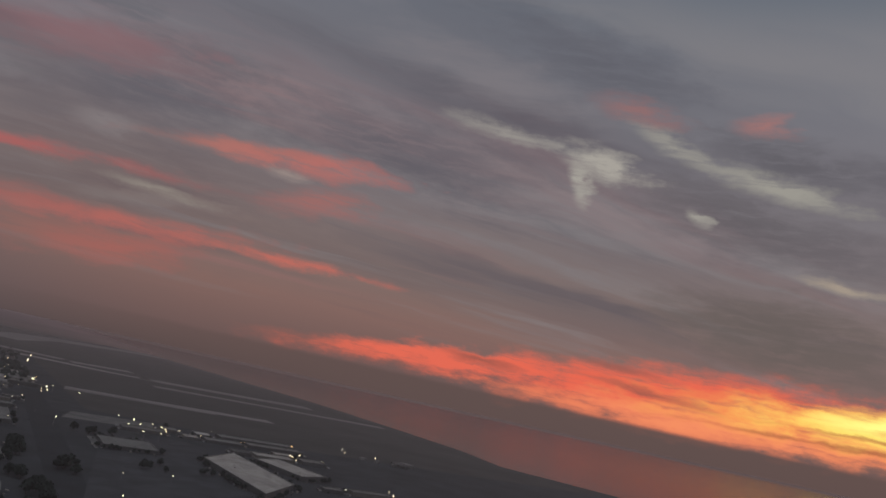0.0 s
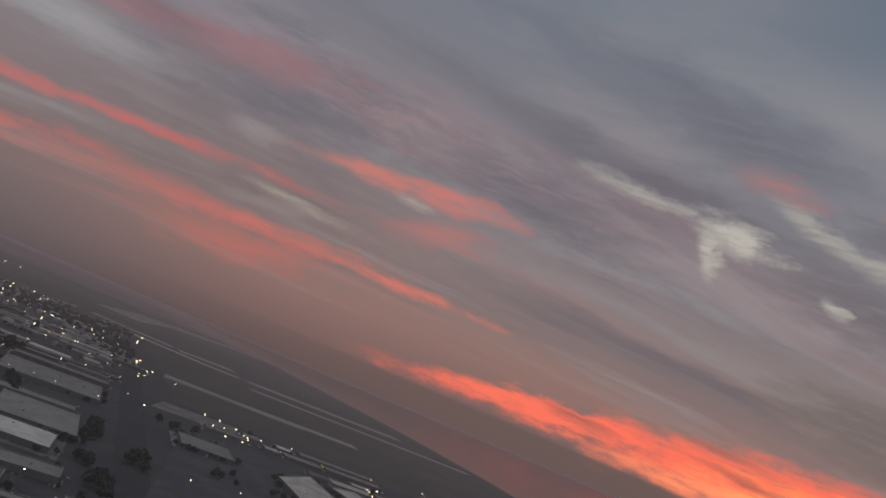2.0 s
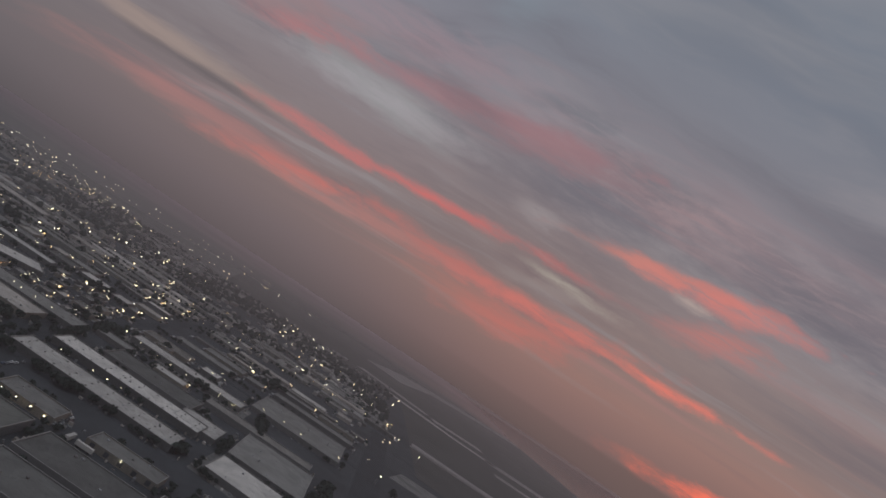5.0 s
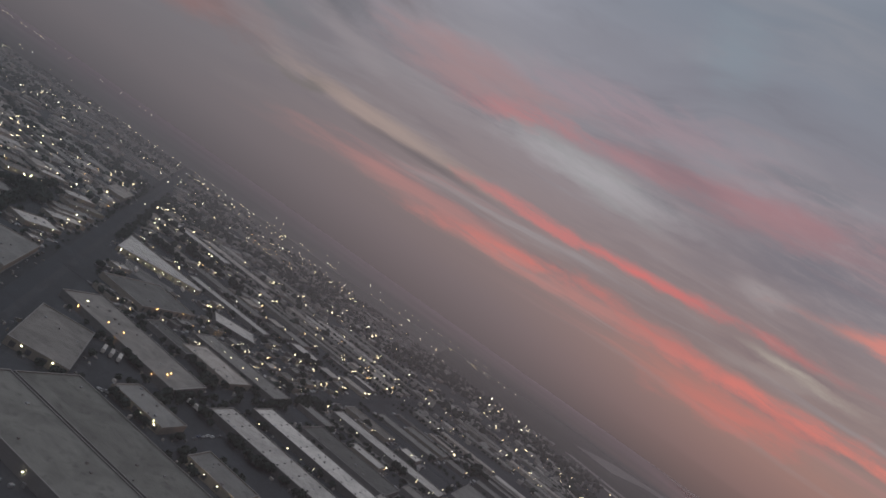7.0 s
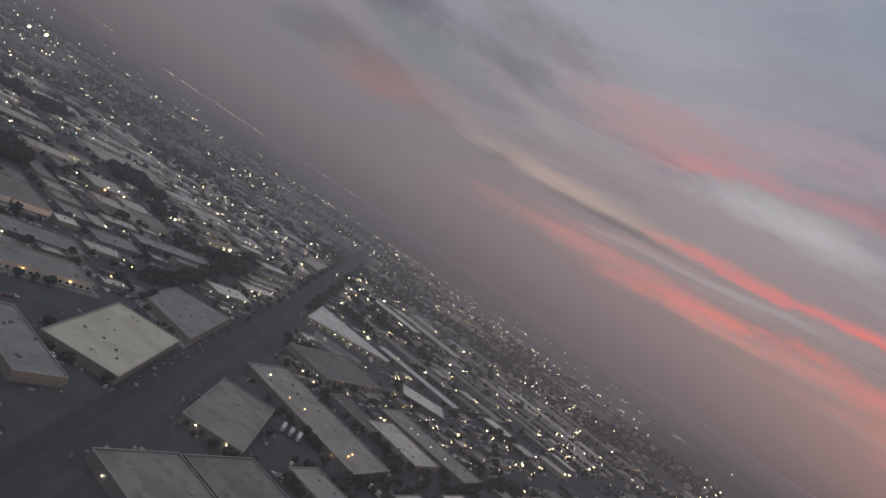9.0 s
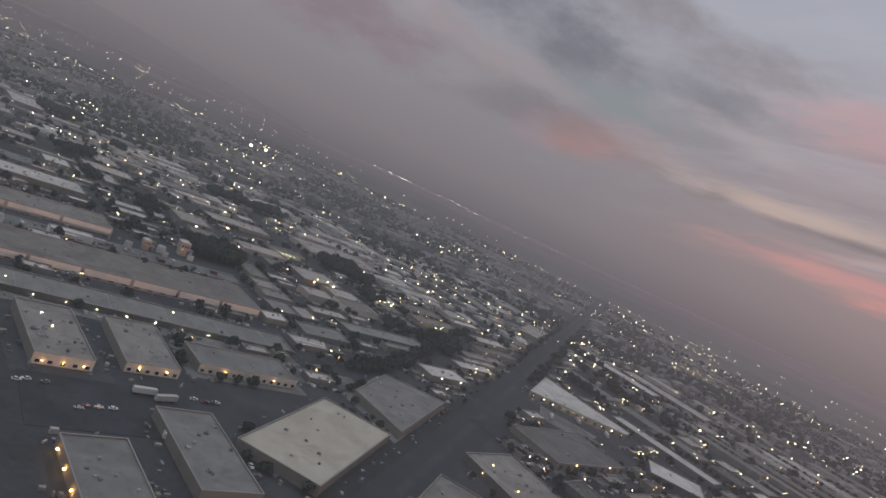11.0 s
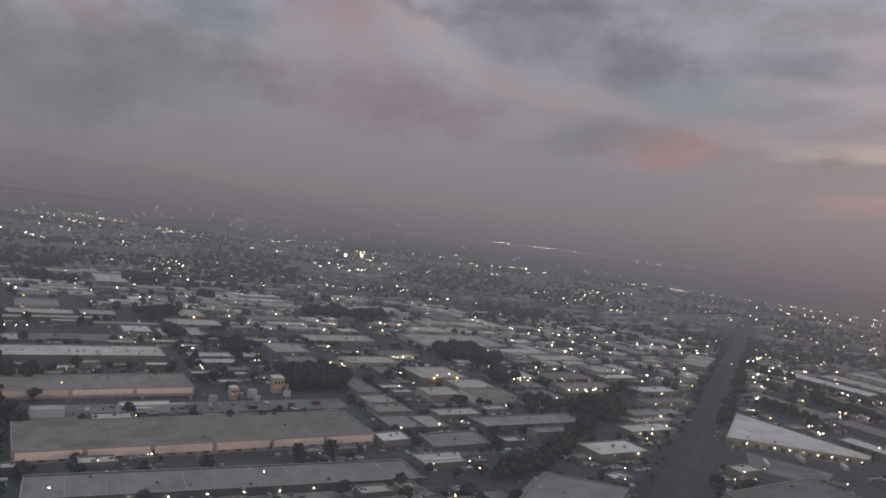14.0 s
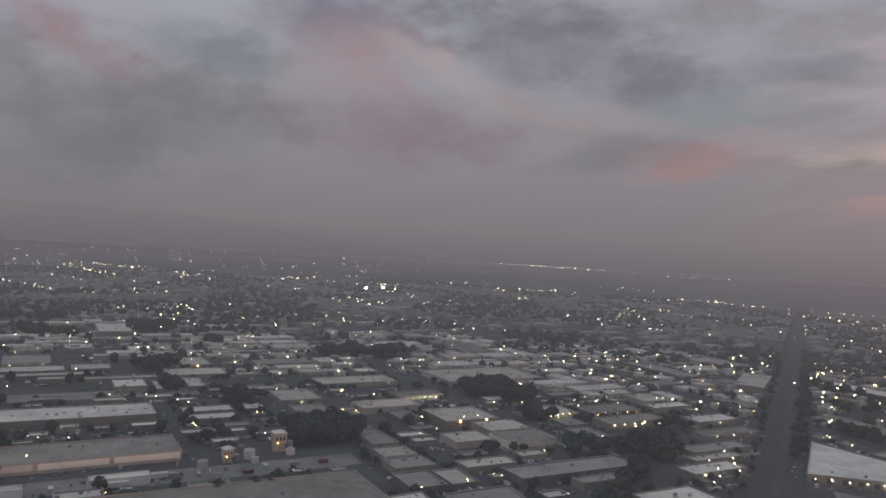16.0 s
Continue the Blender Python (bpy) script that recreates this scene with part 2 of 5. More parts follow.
band(63.2, 12.6, 67.2, 12.8, 0.61, (160, 152, 154), 0.85)
band(68.5, 13.0, 82.3, 14.7, 0.43, (192, 130, 122), 0.85)
band(64.4, 7.8, 72.6, 8.8, 0.35, (155, 143, 140), 0.8)
# towards the set sun: pale torn heads of cloud, the red band and the glow under it
streak(49.0, 15.4, 68.2, 19.2, 1.09, (150, 120, 127), 0.70, 1.1, 0.8)
streak(43.5, 4.2, 61.0, 5.9, 0.81, (184, 126, 120), 0.68, 1.1, 0.8)
streak(52, 17.5, 66, 15.0, 2.0, (112, 104, 111), 0.45, 1.2, 0.7)
streak(83.9, 32.0, 90.0, 29.9, 0.88, (125, 136, 147), 0.60, 1.1, 0.8)
streak(76.7, 31.9, 100.7, 32.7, 4.41, (105, 117, 133), 0.28, 1.1, 0.8)
streak(84, 24.5, 100, 22.5, 2.2, (150, 143, 148), 0.6, 1.2, 0.7)
band(55.0, 9.5, 80.0, 10.0, 4.5, (124, 109, 111), 0.4, 1.2, 0.6)
band(61.6, 15.7, 73.5, 16.2, 1.96, (112, 109, 118), 0.6)
band(77.5, 17.4, 95.2, 15.9, 2.39, (109, 106, 115), 0.6)
band(94.0, 27.2, 106.9, 24.4, 2.17, (111, 111, 121), 0.6)
band(109.6, 21.4, 121.6, 19.2, 1.52, (108, 105, 112), 0.6)
band(105.1, 17.6, 122.2, 14.0, 2.17, (112, 106, 111), 0.6)
band(109.6, 8.6, 122.8, 7.8, 2.17, (118, 108, 105), 0.55)
band(57.9, 16.4, 69.0, 18.5, 1.09, (153, 120, 125), 0.6)
band(89.6, 20.2, 99.5, 19.3, 0.57, (172, 166, 161), 0.8)
band(99.5, 19.3, 105.0, 18.2, 0.96, (193, 187, 178), 0.95)
band(100.1, 18.5, 101.1, 15.9, 0.57, (190, 185, 176), 0.9)
band(104.3, 21.9, 110.3, 19.5, 0.65, (172, 168, 161), 0.85)
band(110.3, 19.5, 119.7, 17.6, 0.74, (179, 175, 166), 0.9)
band(101.4, 23.3, 107.2, 22.6, 0.78, (170, 127, 127), 0.7)
band(111.8, 22.8, 115.4, 22.9, 0.61, (187, 134, 131), 0.75)
band(109.4, 16.3, 110.3, 15.6, 0.48, (181, 176, 168), 0.85)
band(117.5, 12.5, 122.7, 11.8, 0.35, (187, 172, 157), 0.9)
band(71.3, 13.5, 76.8, 13.5, 0.52, (198, 131, 123), 0.8)
band(75.0, 13.6, 86.4, 14.5, 0.74, (212, 128, 120), 0.7)
band(77.6, 10.6, 84.7, 12.1, 0.87, (187, 123, 118), 0.65)
band(66.2, 9.2, 73.3, 9.2, 0.35, (164, 153, 145), 0.8)
band(77.0, 12.9, 79.6, 12.9, 0.43, (172, 155, 150), 0.8)
band(61.7, 5.7, 76.8, 7.2, 0.6, (204, 120, 111), 0.75, 1.15)
band(63.0, 3.8, 72.7, 5.2, 1.04, (187, 116, 108), 0.7)
band(74.4, 6.5, 86.5, 6.5, 0.35, (217, 125, 112), 0.85)
# the burning band along the horizon
band(80, 1.0, 98, 1.8, 0.75, (196, 112, 98), 0.75, 0.9, 0.7)
band(84.0, 1.3, 104.0, 2.9, 0.85, (262, 124, 100), 1.0, 0.7, 0.8)
band(96.0, 2.0, 132.0, 3.3, 2.1, (268, 122, 96), 1.0, 0.6, 0.5)
band(101.0, 1.0, 131.0, 1.7, 1.0, (282, 165, 116), 0.95, 0.9, 0.7)
band(110.0, 2.3, 131.0, 3.2, 1.25, (290, 190, 104), 0.9, 1.0, 0.8)
band(117.0, 2.9, 134.0, 3.9, 1.1, (300, 262, 130), 1.1, 1.0, 0.7)
band(121.0, 3.4, 134.0, 4.0, 0.6, (310, 300, 170), 1.1, 1.0, 0.6)
band(104.0, 3.0, 112.5, 2.4, 0.28, (190, 108, 92), 0.7, 0.9, 0.7)
band(93.0, 2.6, 98.5, 2.4, 0.30, (178, 104, 92), 0.7, 0.9, 0.7)
band(103.0, 4.3, 109.0, 3.9, 0.30, (170, 108, 98), 0.6, 0.9, 0.7)
band(113.0, 1.5, 131.0, 1.9, 0.16, (190, 110, 80), 0.7, 1.0, 0.9)
band(117.0, 2.5, 131.0, 2.6, 0.13, (200, 120, 80), 0.7, 1.0, 0.9)
blue_gap = maths(W, "MULTIPLY", maths(W, "MULTIPLY", span(W, height, 27.0, 34.0), span(W, height, 56.0, 44.0)), span(W, bearing, 85.0, 110.0))
sky = blend(W, maths(W, "MULTIPLY", blue_gap, 0.75), sky, lin(98, 113, 130))
bank = maths(W, "MULTIPLY", span(W, maths(W, "ADD", height, maths(W, "MULTIPLY", tatter, 0.12)), 0.45, 0.05), span(W, bearing, 55.0, 92.0))
sky = blend(W, maths(W, "MULTIPLY", bank, 0.92), sky, lin(112, 93, 90))

clear = W.nodes.new("ShaderNodeTexSky")
clear.sky_type, clear.sun_disc, clear.sun_elevation, clear.sun_rotation = "NISHITA", False, radians(1.5), radians(129)
back = node(W, "ShaderNodeBackground", Color=sky, Strength=1.0)
blue = node(W, "ShaderNodeBackground", Color=clear.outputs[0], Strength=0.0004)
both = node(W, "ShaderNodeAddShader", i0=back.outputs[0], i1=blue.outputs[0])
node(W, "ShaderNodeOutputWorld", Surface=both.outputs[0])

sun = new("sun", bpy.data.lights.new("sun", "SUN"))
sun.data.energy, sun.data.angle, sun.data.color = 0.22, radians(6), (1.0, 0.62, 0.45)
sun.matrix_world = look((0, 0, 300), (-math.sin(radians(129)) * 100, -math.cos(radians(129)) * 100, 300 - 7))

# ---- materials ----
def mat(name, colour, rough=0.85, vary=0.18, scale=0.06, fine=1.2, bump=0.0, metal=0.0, each=0.2, stain=0.0):
    m = bpy.data.materials.new(name)
    m.use_nodes = True
    t = m.node_tree
    b = t.nodes["Principled BSDF"]
    co = node(t, "ShaderNodeTexCoord").outputs["Object"]
    n1 = node(t, "ShaderNodeTexNoise", Vector=co, Scale=scale, Detail=4.0, Roughness=0.6).outputs["Fac"]
    n2 = node(t, "ShaderNodeTexNoise", Vector=co, Scale=fine, Detail=2.0).outputs["Fac"]
    k = maths(t, "ADD", maths(t, "MULTIPLY", maths(t, "SUBTRACT", n1, 0.5), vary * 4), maths(t, "MULTIPLY", maths(t, "SUBTRACT", n2, 0.5), vary * 1.6))
    r = maths(t, "MULTIPLY", maths(t, "SUBTRACT", node(t, "ShaderNodeObjectInfo").outputs["Random"], 0.5), each * 2)
    g = maths(t, "MULTIPLY", maths(t, "SUBTRACT", node(t, "ShaderNodeNewGeometry").outputs["Random Per Island"], 0.5), each)
    k = maths(t, "ADD", maths(t, "ADD", maths(t, "ADD", k, r), g), 1.0)
    if stain:
        s1 = node(t, "ShaderNodeTexNoise", Vector=co, Scale=0.16, Detail=6.0, Roughness=0.68).outputs["Fac"]
        s2 = node(t, "ShaderNodeTexNoise", Vector=co, Scale=0.045, Detail=3.0, Roughness=0.5, Distortion=0.6).outputs["Fac"]
        k = maths(t, "MULTIPLY", k, span(t, s1, 0.5, 0.68, 1.0, 1.0 - stain))
        k = maths(t, "MULTIPLY", k, span(t, s2, 0.42, 0.62, 1.06, 1.0 - stain * 0.6))
    c = node(t, "ShaderNodeVectorMath", i0=colour[:3], i1=k)
    c.operation = "MULTIPLY"
    t.links.new(c.outputs[0], b.inputs["Base Color"])
    b.inputs["Roughness"].default_value, b.inputs["Metallic"].default_value = rough, metal
    if bump:
        t.links.new(node(t, "ShaderNodeBump", Height=n2, Strength=bump, Distance=0.2).outputs[0], b.inputs["Normal"])
    return m


def glow(name, colour, strength, sampled=False):
    m = bpy.data.materials.new(name)
    m.use_nodes = True
    b = m.node_tree.nodes["Principled BSDF"]
    b.inputs["Base Color"].default_value = (0.8, 0.8, 0.75, 1)
    b.inputs["Emission Color"].default_value = (*colour, 1)
    b.inputs["Emission Strength"].default_value = strength
    if not sampled:
        m.cycles.emission_sampling = "NONE"
    return m


M = {
    "ground": mat("worn_ground", (0.035, 0.038, 0.043), 0.95, 0.42, 0.02, 0.3, each=0),
    "worn": mat("worn_asphalt_lane", (0.042, 0.044, 0.05), 0.9, 0.3, 0.02, 0.4, stain=0.30),
    "asphalt": mat("asphalt", (0.024, 0.028, 0.034), 0.9, 0.3, 0.03, 0.8),
    "lot": mat("parking_asphalt", (0.027, 0.031, 0.037), 0.9, 0.25, 0.05, 0.8, stain=0.35),
    "verge": mat("dark_verge_earth", (0.026, 0.029, 0.033), 0.95, 0.35, 0.05, 0.5),
    "concrete": mat("concrete_yard", (0.16, 0.155, 0.15), 0.9, 0.2, 0.04, 0.6, stain=0.40),
    "grass": mat("salt_marsh_grass", (0.05, 0.047, 0.044), 0.95, 0.3, 0.008, 0.1),
    "plain": mat("haze_paled_suburb_ground", (0.115, 0.107, 0.103), 0.95, 0.35, 0.006, 0.05, each=0),
    "strip": mat("sky_pale_channel", (0.27, 0.24, 0.235), 0.9, 0.15, 0.01, 0.2),
    "cream": mat("cream_membrane", (0.33, 0.30, 0.245), 0.8, 0.14, 0.07, 0.5, stain=0.16),
    "grey": mat("grey_gravel_roof", (0.198, 0.191, 0.180), 0.9, 0.18, 0.07, 0.9, stain=0.22),
    "gravel": mat("brown_gravel_roof", (0.135, 0.132, 0.12), 0.9, 0.17, 0.07, 0.7, stain=0.30),
    "dark": mat("dark_tar_roof", (0.112, 0.109, 0.104), 0.9, 0.20, 0.07, 0.9, stain=0.22),
    "brown": mat("brown_grey_roof", (0.19, 0.176, 0.162), 0.9, 0.17, 0.07, 0.7, stain=0.30),
    "pale": mat("pale_roof", (0.49, 0.46, 0.43), 0.8, 0.17, 0.07, 0.7, stain=0.25),
    "white": mat("white_roof", (0.48, 0.46, 0.43), 0.7, 0.14, 0.07, 0.7, stain=0.22),
    "warm": mat("warm_grey_roof", (0.38, 0.345, 0.315), 0.9, 0.20, 0.07, 0.7, stain=0.30),
    "wall_peach": mat("peach_stucco", (0.42, 0.34, 0.3), 0.9, 0.10, 0.2, 1.5),
    "wall_front": mat("pale_cream_front", (0.62, 0.56, 0.47), 0.9, 0.12, 0.2, 1.5),
    "panel": mat("pale_peach_panel", (0.8, 0.68, 0.59), 0.9, 0.08, 0.2, 1.5),
    "wall_cream": mat("cream_stucco", (0.2, 0.18, 0.155), 0.9, 0.12, 0.2, 1.5),
    "wall_grey": mat("grey_tilt_up_concrete", (0.12, 0.117, 0.117), 0.9, 0.12, 0.2, 1.5),
    "wall_white": mat("white_sheet_metal", (0.66, 0.65, 0.63), 0.7, 0.08, 0.3, 2),
    "wall_dark": mat("dark_wall", (0.13, 0.12, 0.12), 0.9, 0.15, 0.2, 1.5),
    "door": mat("dark_dock_door", (0.06, 0.06, 0.065), 0.6, 0.1, 0.5, 2),
    "metal": mat("galvanised_metal", (0.27, 0.275, 0.285), 0.5, 0.12, 0.4, 3, metal=0.4),
    "glass": mat("dark_window_glass", (0.03, 0.035, 0.04), 0.15, 0.05, 0.5, 2),
    "kerb": mat("worn_line_paint", (0.11, 0.11, 0.11), 0.9, 0.3, 0.3, 2),
    "paint": mat("white_line_paint", (0.5, 0.5, 0.48), 0.8, 0.2, 0.3, 2),
    "leaf": mat("dusk_foliage", (0.022, 0.031, 0.026), 0.9, 0.3, 0.15, 1.0, each=0.35),
    "bark": mat("bark", (0.07, 0.055, 0.045), 0.95, 0.2, 0.5, 3),
    "pole": mat("grey_pole", (0.25, 0.25, 0.25), 0.6, 0.1, 0.5, 2),
    "tyre": mat("tyre_rubber", (0.02, 0.02, 0.02), 0.9, 0.1, 0.5, 2),
    "water": mat("bay_water", (0.02, 0.022, 0.025), 0.16, 0.1, 0.002, 0.05, bump=0.12),
    "house": mat("far_house_roof", (0.24, 0.225, 0.215), 0.9, 0.2, 0.01, 0.2, each=0.9),
    "hill": mat("haze_paled_hill", (0.235, 0.22, 0.225), 1.0, 0.1, 0.003, 0.02),
    "lamp_white": glow("white_lamp", (1.0, 0.86, 0.5), 9.0),
    "lamp_green": glow("yellow_lamp", (1.0, 0.95, 0.52), 10.0),
    "lamp_orange": glow("orange_lamp", (1.0, 0.55, 0.16), 10.0),
    "lamp_red": glow("red_lamp", (1.0, 0.08, 0.1), 12.0),
    "lamp_far": glow("far_street_lamp", (1.0, 0.80, 0.44), 8.0),
    "lamp_far_white": glow("far_white_lamp", (1.0, 0.92, 0.64), 7.5),
    "lamp_far_orange": glow("far_sodium_lamp", (1.0, 0.55, 0.16), 5.0),
    "cap": mat("weathered_parapet_flashing", (0.23, 0.22, 0.21), 0.7, 0.2, 0.1, 1.5),
    "flare_orange": glow("bright_sodium_lamp", (1.0, 0.5, 0.12), 60.0, True),
    "wash_white": glow("warm_wall_lamp", (1.0, 0.9, 0.55), 66.0, True),
    "wash_orange": glow("sodium_wall_lamp", (1.0, 0.5, 0.13), 55.0, True),
}
CAR_PAINT = [mat("car_paint_" + n, c, 0.35, 0.03, 0.3, 1, each=0.15) for n, c in (("white", (0.6, 0.6, 0.6)), ("silver", (0.35, 0.36, 0.37)), ("black", (0.03, 0.03, 0.035)), ("grey", (0.13, 0.13, 0.14)), ("blue", (0.06, 0.08, 0.14)), ("red", (0.11, 0.03, 0.03)))]


# ---- building blocks ----
K = 0.74            # metres to one unit of the plan


def part(name, bm, material, parent=None, label="", data=None):
    if data is None:
        data = bpy.data.meshes.new(name)
        bm.to_mesh(data)
        bm.free()
        data.materials.append(material)
    ob = new(name, data)
    ob.parent = parent
    if label:
        ob["label"] = label
    return ob


def prism(bm, base, z0, z1, top=None):
    """A solid over a polygon, counter-clockwise; top: another outline for its upper end."""
    low = [bm.verts.new((x, y, z0)) for x, y in base]
    high = [bm.verts.new((x, y, z1)) for x, y in (top or base)]
    bm.faces.new(low[::-1])
    bm.faces.new(high)
    for i in range(len(base)):
        j = (i + 1) % len(base)
        bm.faces.new((low[i], low[j], high[j], high[i]))
    return bm


def box(bm, x, y, z0, z1, lx, ly, turn=0.0, taper=1.0):
    c, s = math.cos(turn), math.sin(turn)
    q = [(sx * lx / 2, sy * ly / 2) for sx, sy in ((-1, -1), (1, -1), (1, 1), (-1, 1))]
    out = lambda k: [(x + (a * c - b * s) * k, y + (a * s + b * c) * k) for a, b in q]
    return prism(bm, out(1), z0, z1, out(taper))


def tube(bm, x, y, z0, z1, r0, r1, n=6):
    ring = lambda r: [(x + r * math.cos(6.2832 * i / n), y + r * math.sin(6.2832 * i / n)) for i in range(n)]
    return prism(bm, ring(r0), z0, z1, ring(r1))


def ball(bm, x, y, z, r, n=1):
    bmesh.ops.create_icosphere(bm, subdivisions=n, radius=r, matrix=Matrix.Translation((x, y, z)))
    return bm


def inset(poly, d):
    out = []
    n = len(poly)
    for i in range(n):
        p0, p1, p2 = (Vector(poly[k % n]) for k in (i - 1, i, i + 1))
        a, b = (p1 - p0).normalized(), (p2 - p1).normalized()
        na, nb = Vector((-a.y, a.x)), Vector((-b.y, b.x))
        out.append(tuple(p1 + (na + nb) * (d / (1 + na.dot(nb)))))
    return out


def ccw(poly):
    area = sum(poly[i - 1][0] * poly[i][1] - poly[i][0] * poly[i - 1][1] for i in range(len(poly)))
    return poly if area > 0 else poly[::-1]


dice = random.Random(7)
FOOT, APRONS = [], []
TAKEN = []          # footprints in street coordinates, to keep things apart
CITY = radians(28.5)
CU, SU = math.cos(CITY), math.sin(CITY)


def uv(x, y):
    return x * CU + y * SU, -x * SU + y * CU


def xy(u, v):
    return u * CU - v * SU, u * SU + v * CU


def take(poly, margin=0.0):
    q = [uv(*p) for p in poly]
    TAKEN.append((min(p[0] for p in q) - margin, min(p[1] for p in q) - margin, max(p[0] for p in q) + margin, max(p[1] for p in q) + margin))


def is_free(u, v, ru, rv):
    return not any(u + ru > a and u - ru < c and v + rv > b and v - rv < d for a, b, c, d in TAKEN)




def building(name, a, b, c, h, roof, wall, label, group="", doors=(), units=6, skylights=0, lamps=(), stripes=(), reserve=True, category="warehouse", d=None, seams=0, front=None):
    """A flat-roofed hall on the corner points a, b, c and the fourth that closes the parallelogram. doors, stripes: sides with dock doors
    or with paler wall panels; lamps: (side, count, kind, height) of wall lamps."""
    d = d or (a[0] + c[0] - b[0], a[1] + c[1] - b[1])
    poly = ccw([a, b, c, d])
    if reserve:
        take(poly, 3)
        FOOT.append(inset(poly, -3))
        APRONS.append(inset(poly, -dice.uniform(5, 13)))
    poly, h = [(x * K, y * K) for x, y in poly], h * 0.66
    cx, cy = sum(p[0] for p in poly) / 4, sum(p[1] for p in poly) / 4
    turn = math.atan2(poly[1][1] - poly[0][1], poly[1][0] - poly[0][0])
    ct, st = math.cos(turn), math.sin(turn)
    loc = [((x - cx) * ct + (y - cy) * st, -(x - cx) * st + (y - cy) * ct) for x, y in poly]
    root = tagged(new(name), label, category, group)
    root.matrix_basis = pose(cx, cy, 0, rz=math.degrees(turn))
    inner = inset(loc, 0.35)
    for i in range(4):
        j = (i + 1) % 4
        part("wall", prism(bmesh.new(), [loc[i], loc[j], inner[j], inner[i]], -0.3, h + 0.7), M[wall], root)
    part("roof", prism(bmesh.new(), inset(loc, 0.37), h - 0.4, h), M[roof], root)
    cap_out, cap_in = inset(loc, -0.12), inset(loc, 0.5)
    bm = bmesh.new()
    for i in range(4):
        j = (i + 1) % 4
        prism(bm, [cap_out[i], cap_out[j], cap_in[j], cap_in[i]], h + 0.703, h + 0.85)
    part("parapet_cap", bm, M["cap"], root)
    for k in range(1, seams):
        w = 0 if math.dist(loc[0], loc[1]) > math.dist(loc[1], loc[2]) else 1
        p, q = Vector(loc[w]).lerp(Vector(loc[w + 1]), k / seams), Vector(loc[w - 1]).lerp(Vector(loc[w + 2]), k / seams)
        m = (p + q) / 2
        part("roof_seam", box(bmesh.new(), m.x, m.y, h + 0.003, h + 0.22, 0.5, (q - p).length - 1.0, math.atan2(q.y - p.y, q.x - p.x) - math.pi / 2), M["cap"], root)
    lx = max(p[0] for p in loc) * 2
    ly = max(p[1] for p in loc) * 2
    e0, e1 = Vector(loc[1]) - Vector(loc[0]), Vector(loc[3]) - Vector(loc[0])
    spot = lambda s, t: Vector(loc[0]) + e0 * s + e1 * t

    def facing(degrees):
        """The side whose outer face looks that way."""
        w = radians(degrees) - turn
        edge = lambda i: (Vector(loc[(i + 1) % 4]) - Vector(loc[i])).normalized()
        return max(range(4), key=lambda i: edge(i).y * math.cos(w) - edge(i).x * math.sin(w))

    if skylights:
        n, m = skylights
        for i in range(n):
            for j in range(m):
                p = spot((i + 0.5) / n, (j + 0.5) / m)
                part("skylight", box(bmesh.new(), p.x, p.y, h + 0.003, h + 0.35, 2.4, 1.2, 0, 0.9), M["glass" if (i * 7 + j * 3) % 4 else "metal"], root)
    for _ in range(units):
        p = spot(dice.uniform(0.08, 0.92), dice.uniform(0.1, 0.9))
        s = dice.uniform(0.9, 2.4)
        bm = box(bmesh.new(), p.x, p.y, h + 0.003, h + dice.uniform(0.6, 1.3), s, s * dice.uniform(0.6, 1.0), 0, 0.94)
        unit = part("rooftop_unit", bm, M["metal" if dice.random() < 0.5 else "wall_dark"], root)
        if s > 2.15 and reserve:
            part("fan_cap", tube(bmesh.new(), p.x, p.y, h + 1.31, h + 1.6, s * 0.26, s * 0.2, 8), M["wall_dark"], unit)
    for side in doors:
        side = facing(side)
        p, q = Vector(loc[side]), Vector(loc[(side + 1) % 4])
        along = (q - p).normalized()
        n = max(2, min(24, int((q - p).length / 9)))
        for i in range(n):
            m = p.lerp(q, (i + 0.5) / n) + Vector((along.y, -along.x)) * 0.03
            part("dock_door", box(bmesh.new(), m.x, m.y, 0.9, 4.3, 3.4, 0.12, math.atan2(along.y, along.x)), M["door"], root)
    # cream front, coloured paler than the other walls to carry its lamplight
    if front is not None:
        side = facing(front)
        p, q = Vector(loc[side]), Vector(loc[(side + 1) % 4])
        along = (q - p).normalized()
        m = p.lerp(q, 0.5) + Vector((along.y, -along.x)) * 0.06
        part("front_wall", box(bmesh.new(), m.x, m.y, 0.4, h + 0.5, (q - p).length - 0.6, 0.16, math.atan2(along.y, along.x)), M["wall_front"], root, "cream front wall, lamplight put into its paler colour")
        for i in range(max(3, int((q - p).length / 5))):
            m = p.lerp(q, (i + 0.5) / max(3, int((q - p).length / 5))) + Vector((along.y, -along.x)) * 0.15
            part("window", box(bmesh.new(), m.x, m.y, 1.2, 2.9, 2.2, 0.1, math.atan2(along.y, along.x)), M["glass"], root)
    for side in stripes:
        side = facing(side)
        p, q = Vector(loc[side]), Vector(loc[(side + 1) % 4])
        along = (q - p).normalized()
        n = max(2, int((q - p).length / 34))
        for i in range(n):
            m = p.lerp(q, (i + 0.5) / n) + Vector((along.y, -along.x)) * 0.08
            part("wall_panel", box(bmesh.new(), m.x, m.y, 2.0, h - 0.2, (q - p).length / n - 2.6, 0.2, math.atan2(along.y, along.x)), M["panel"], root, "paler peach wall panel")
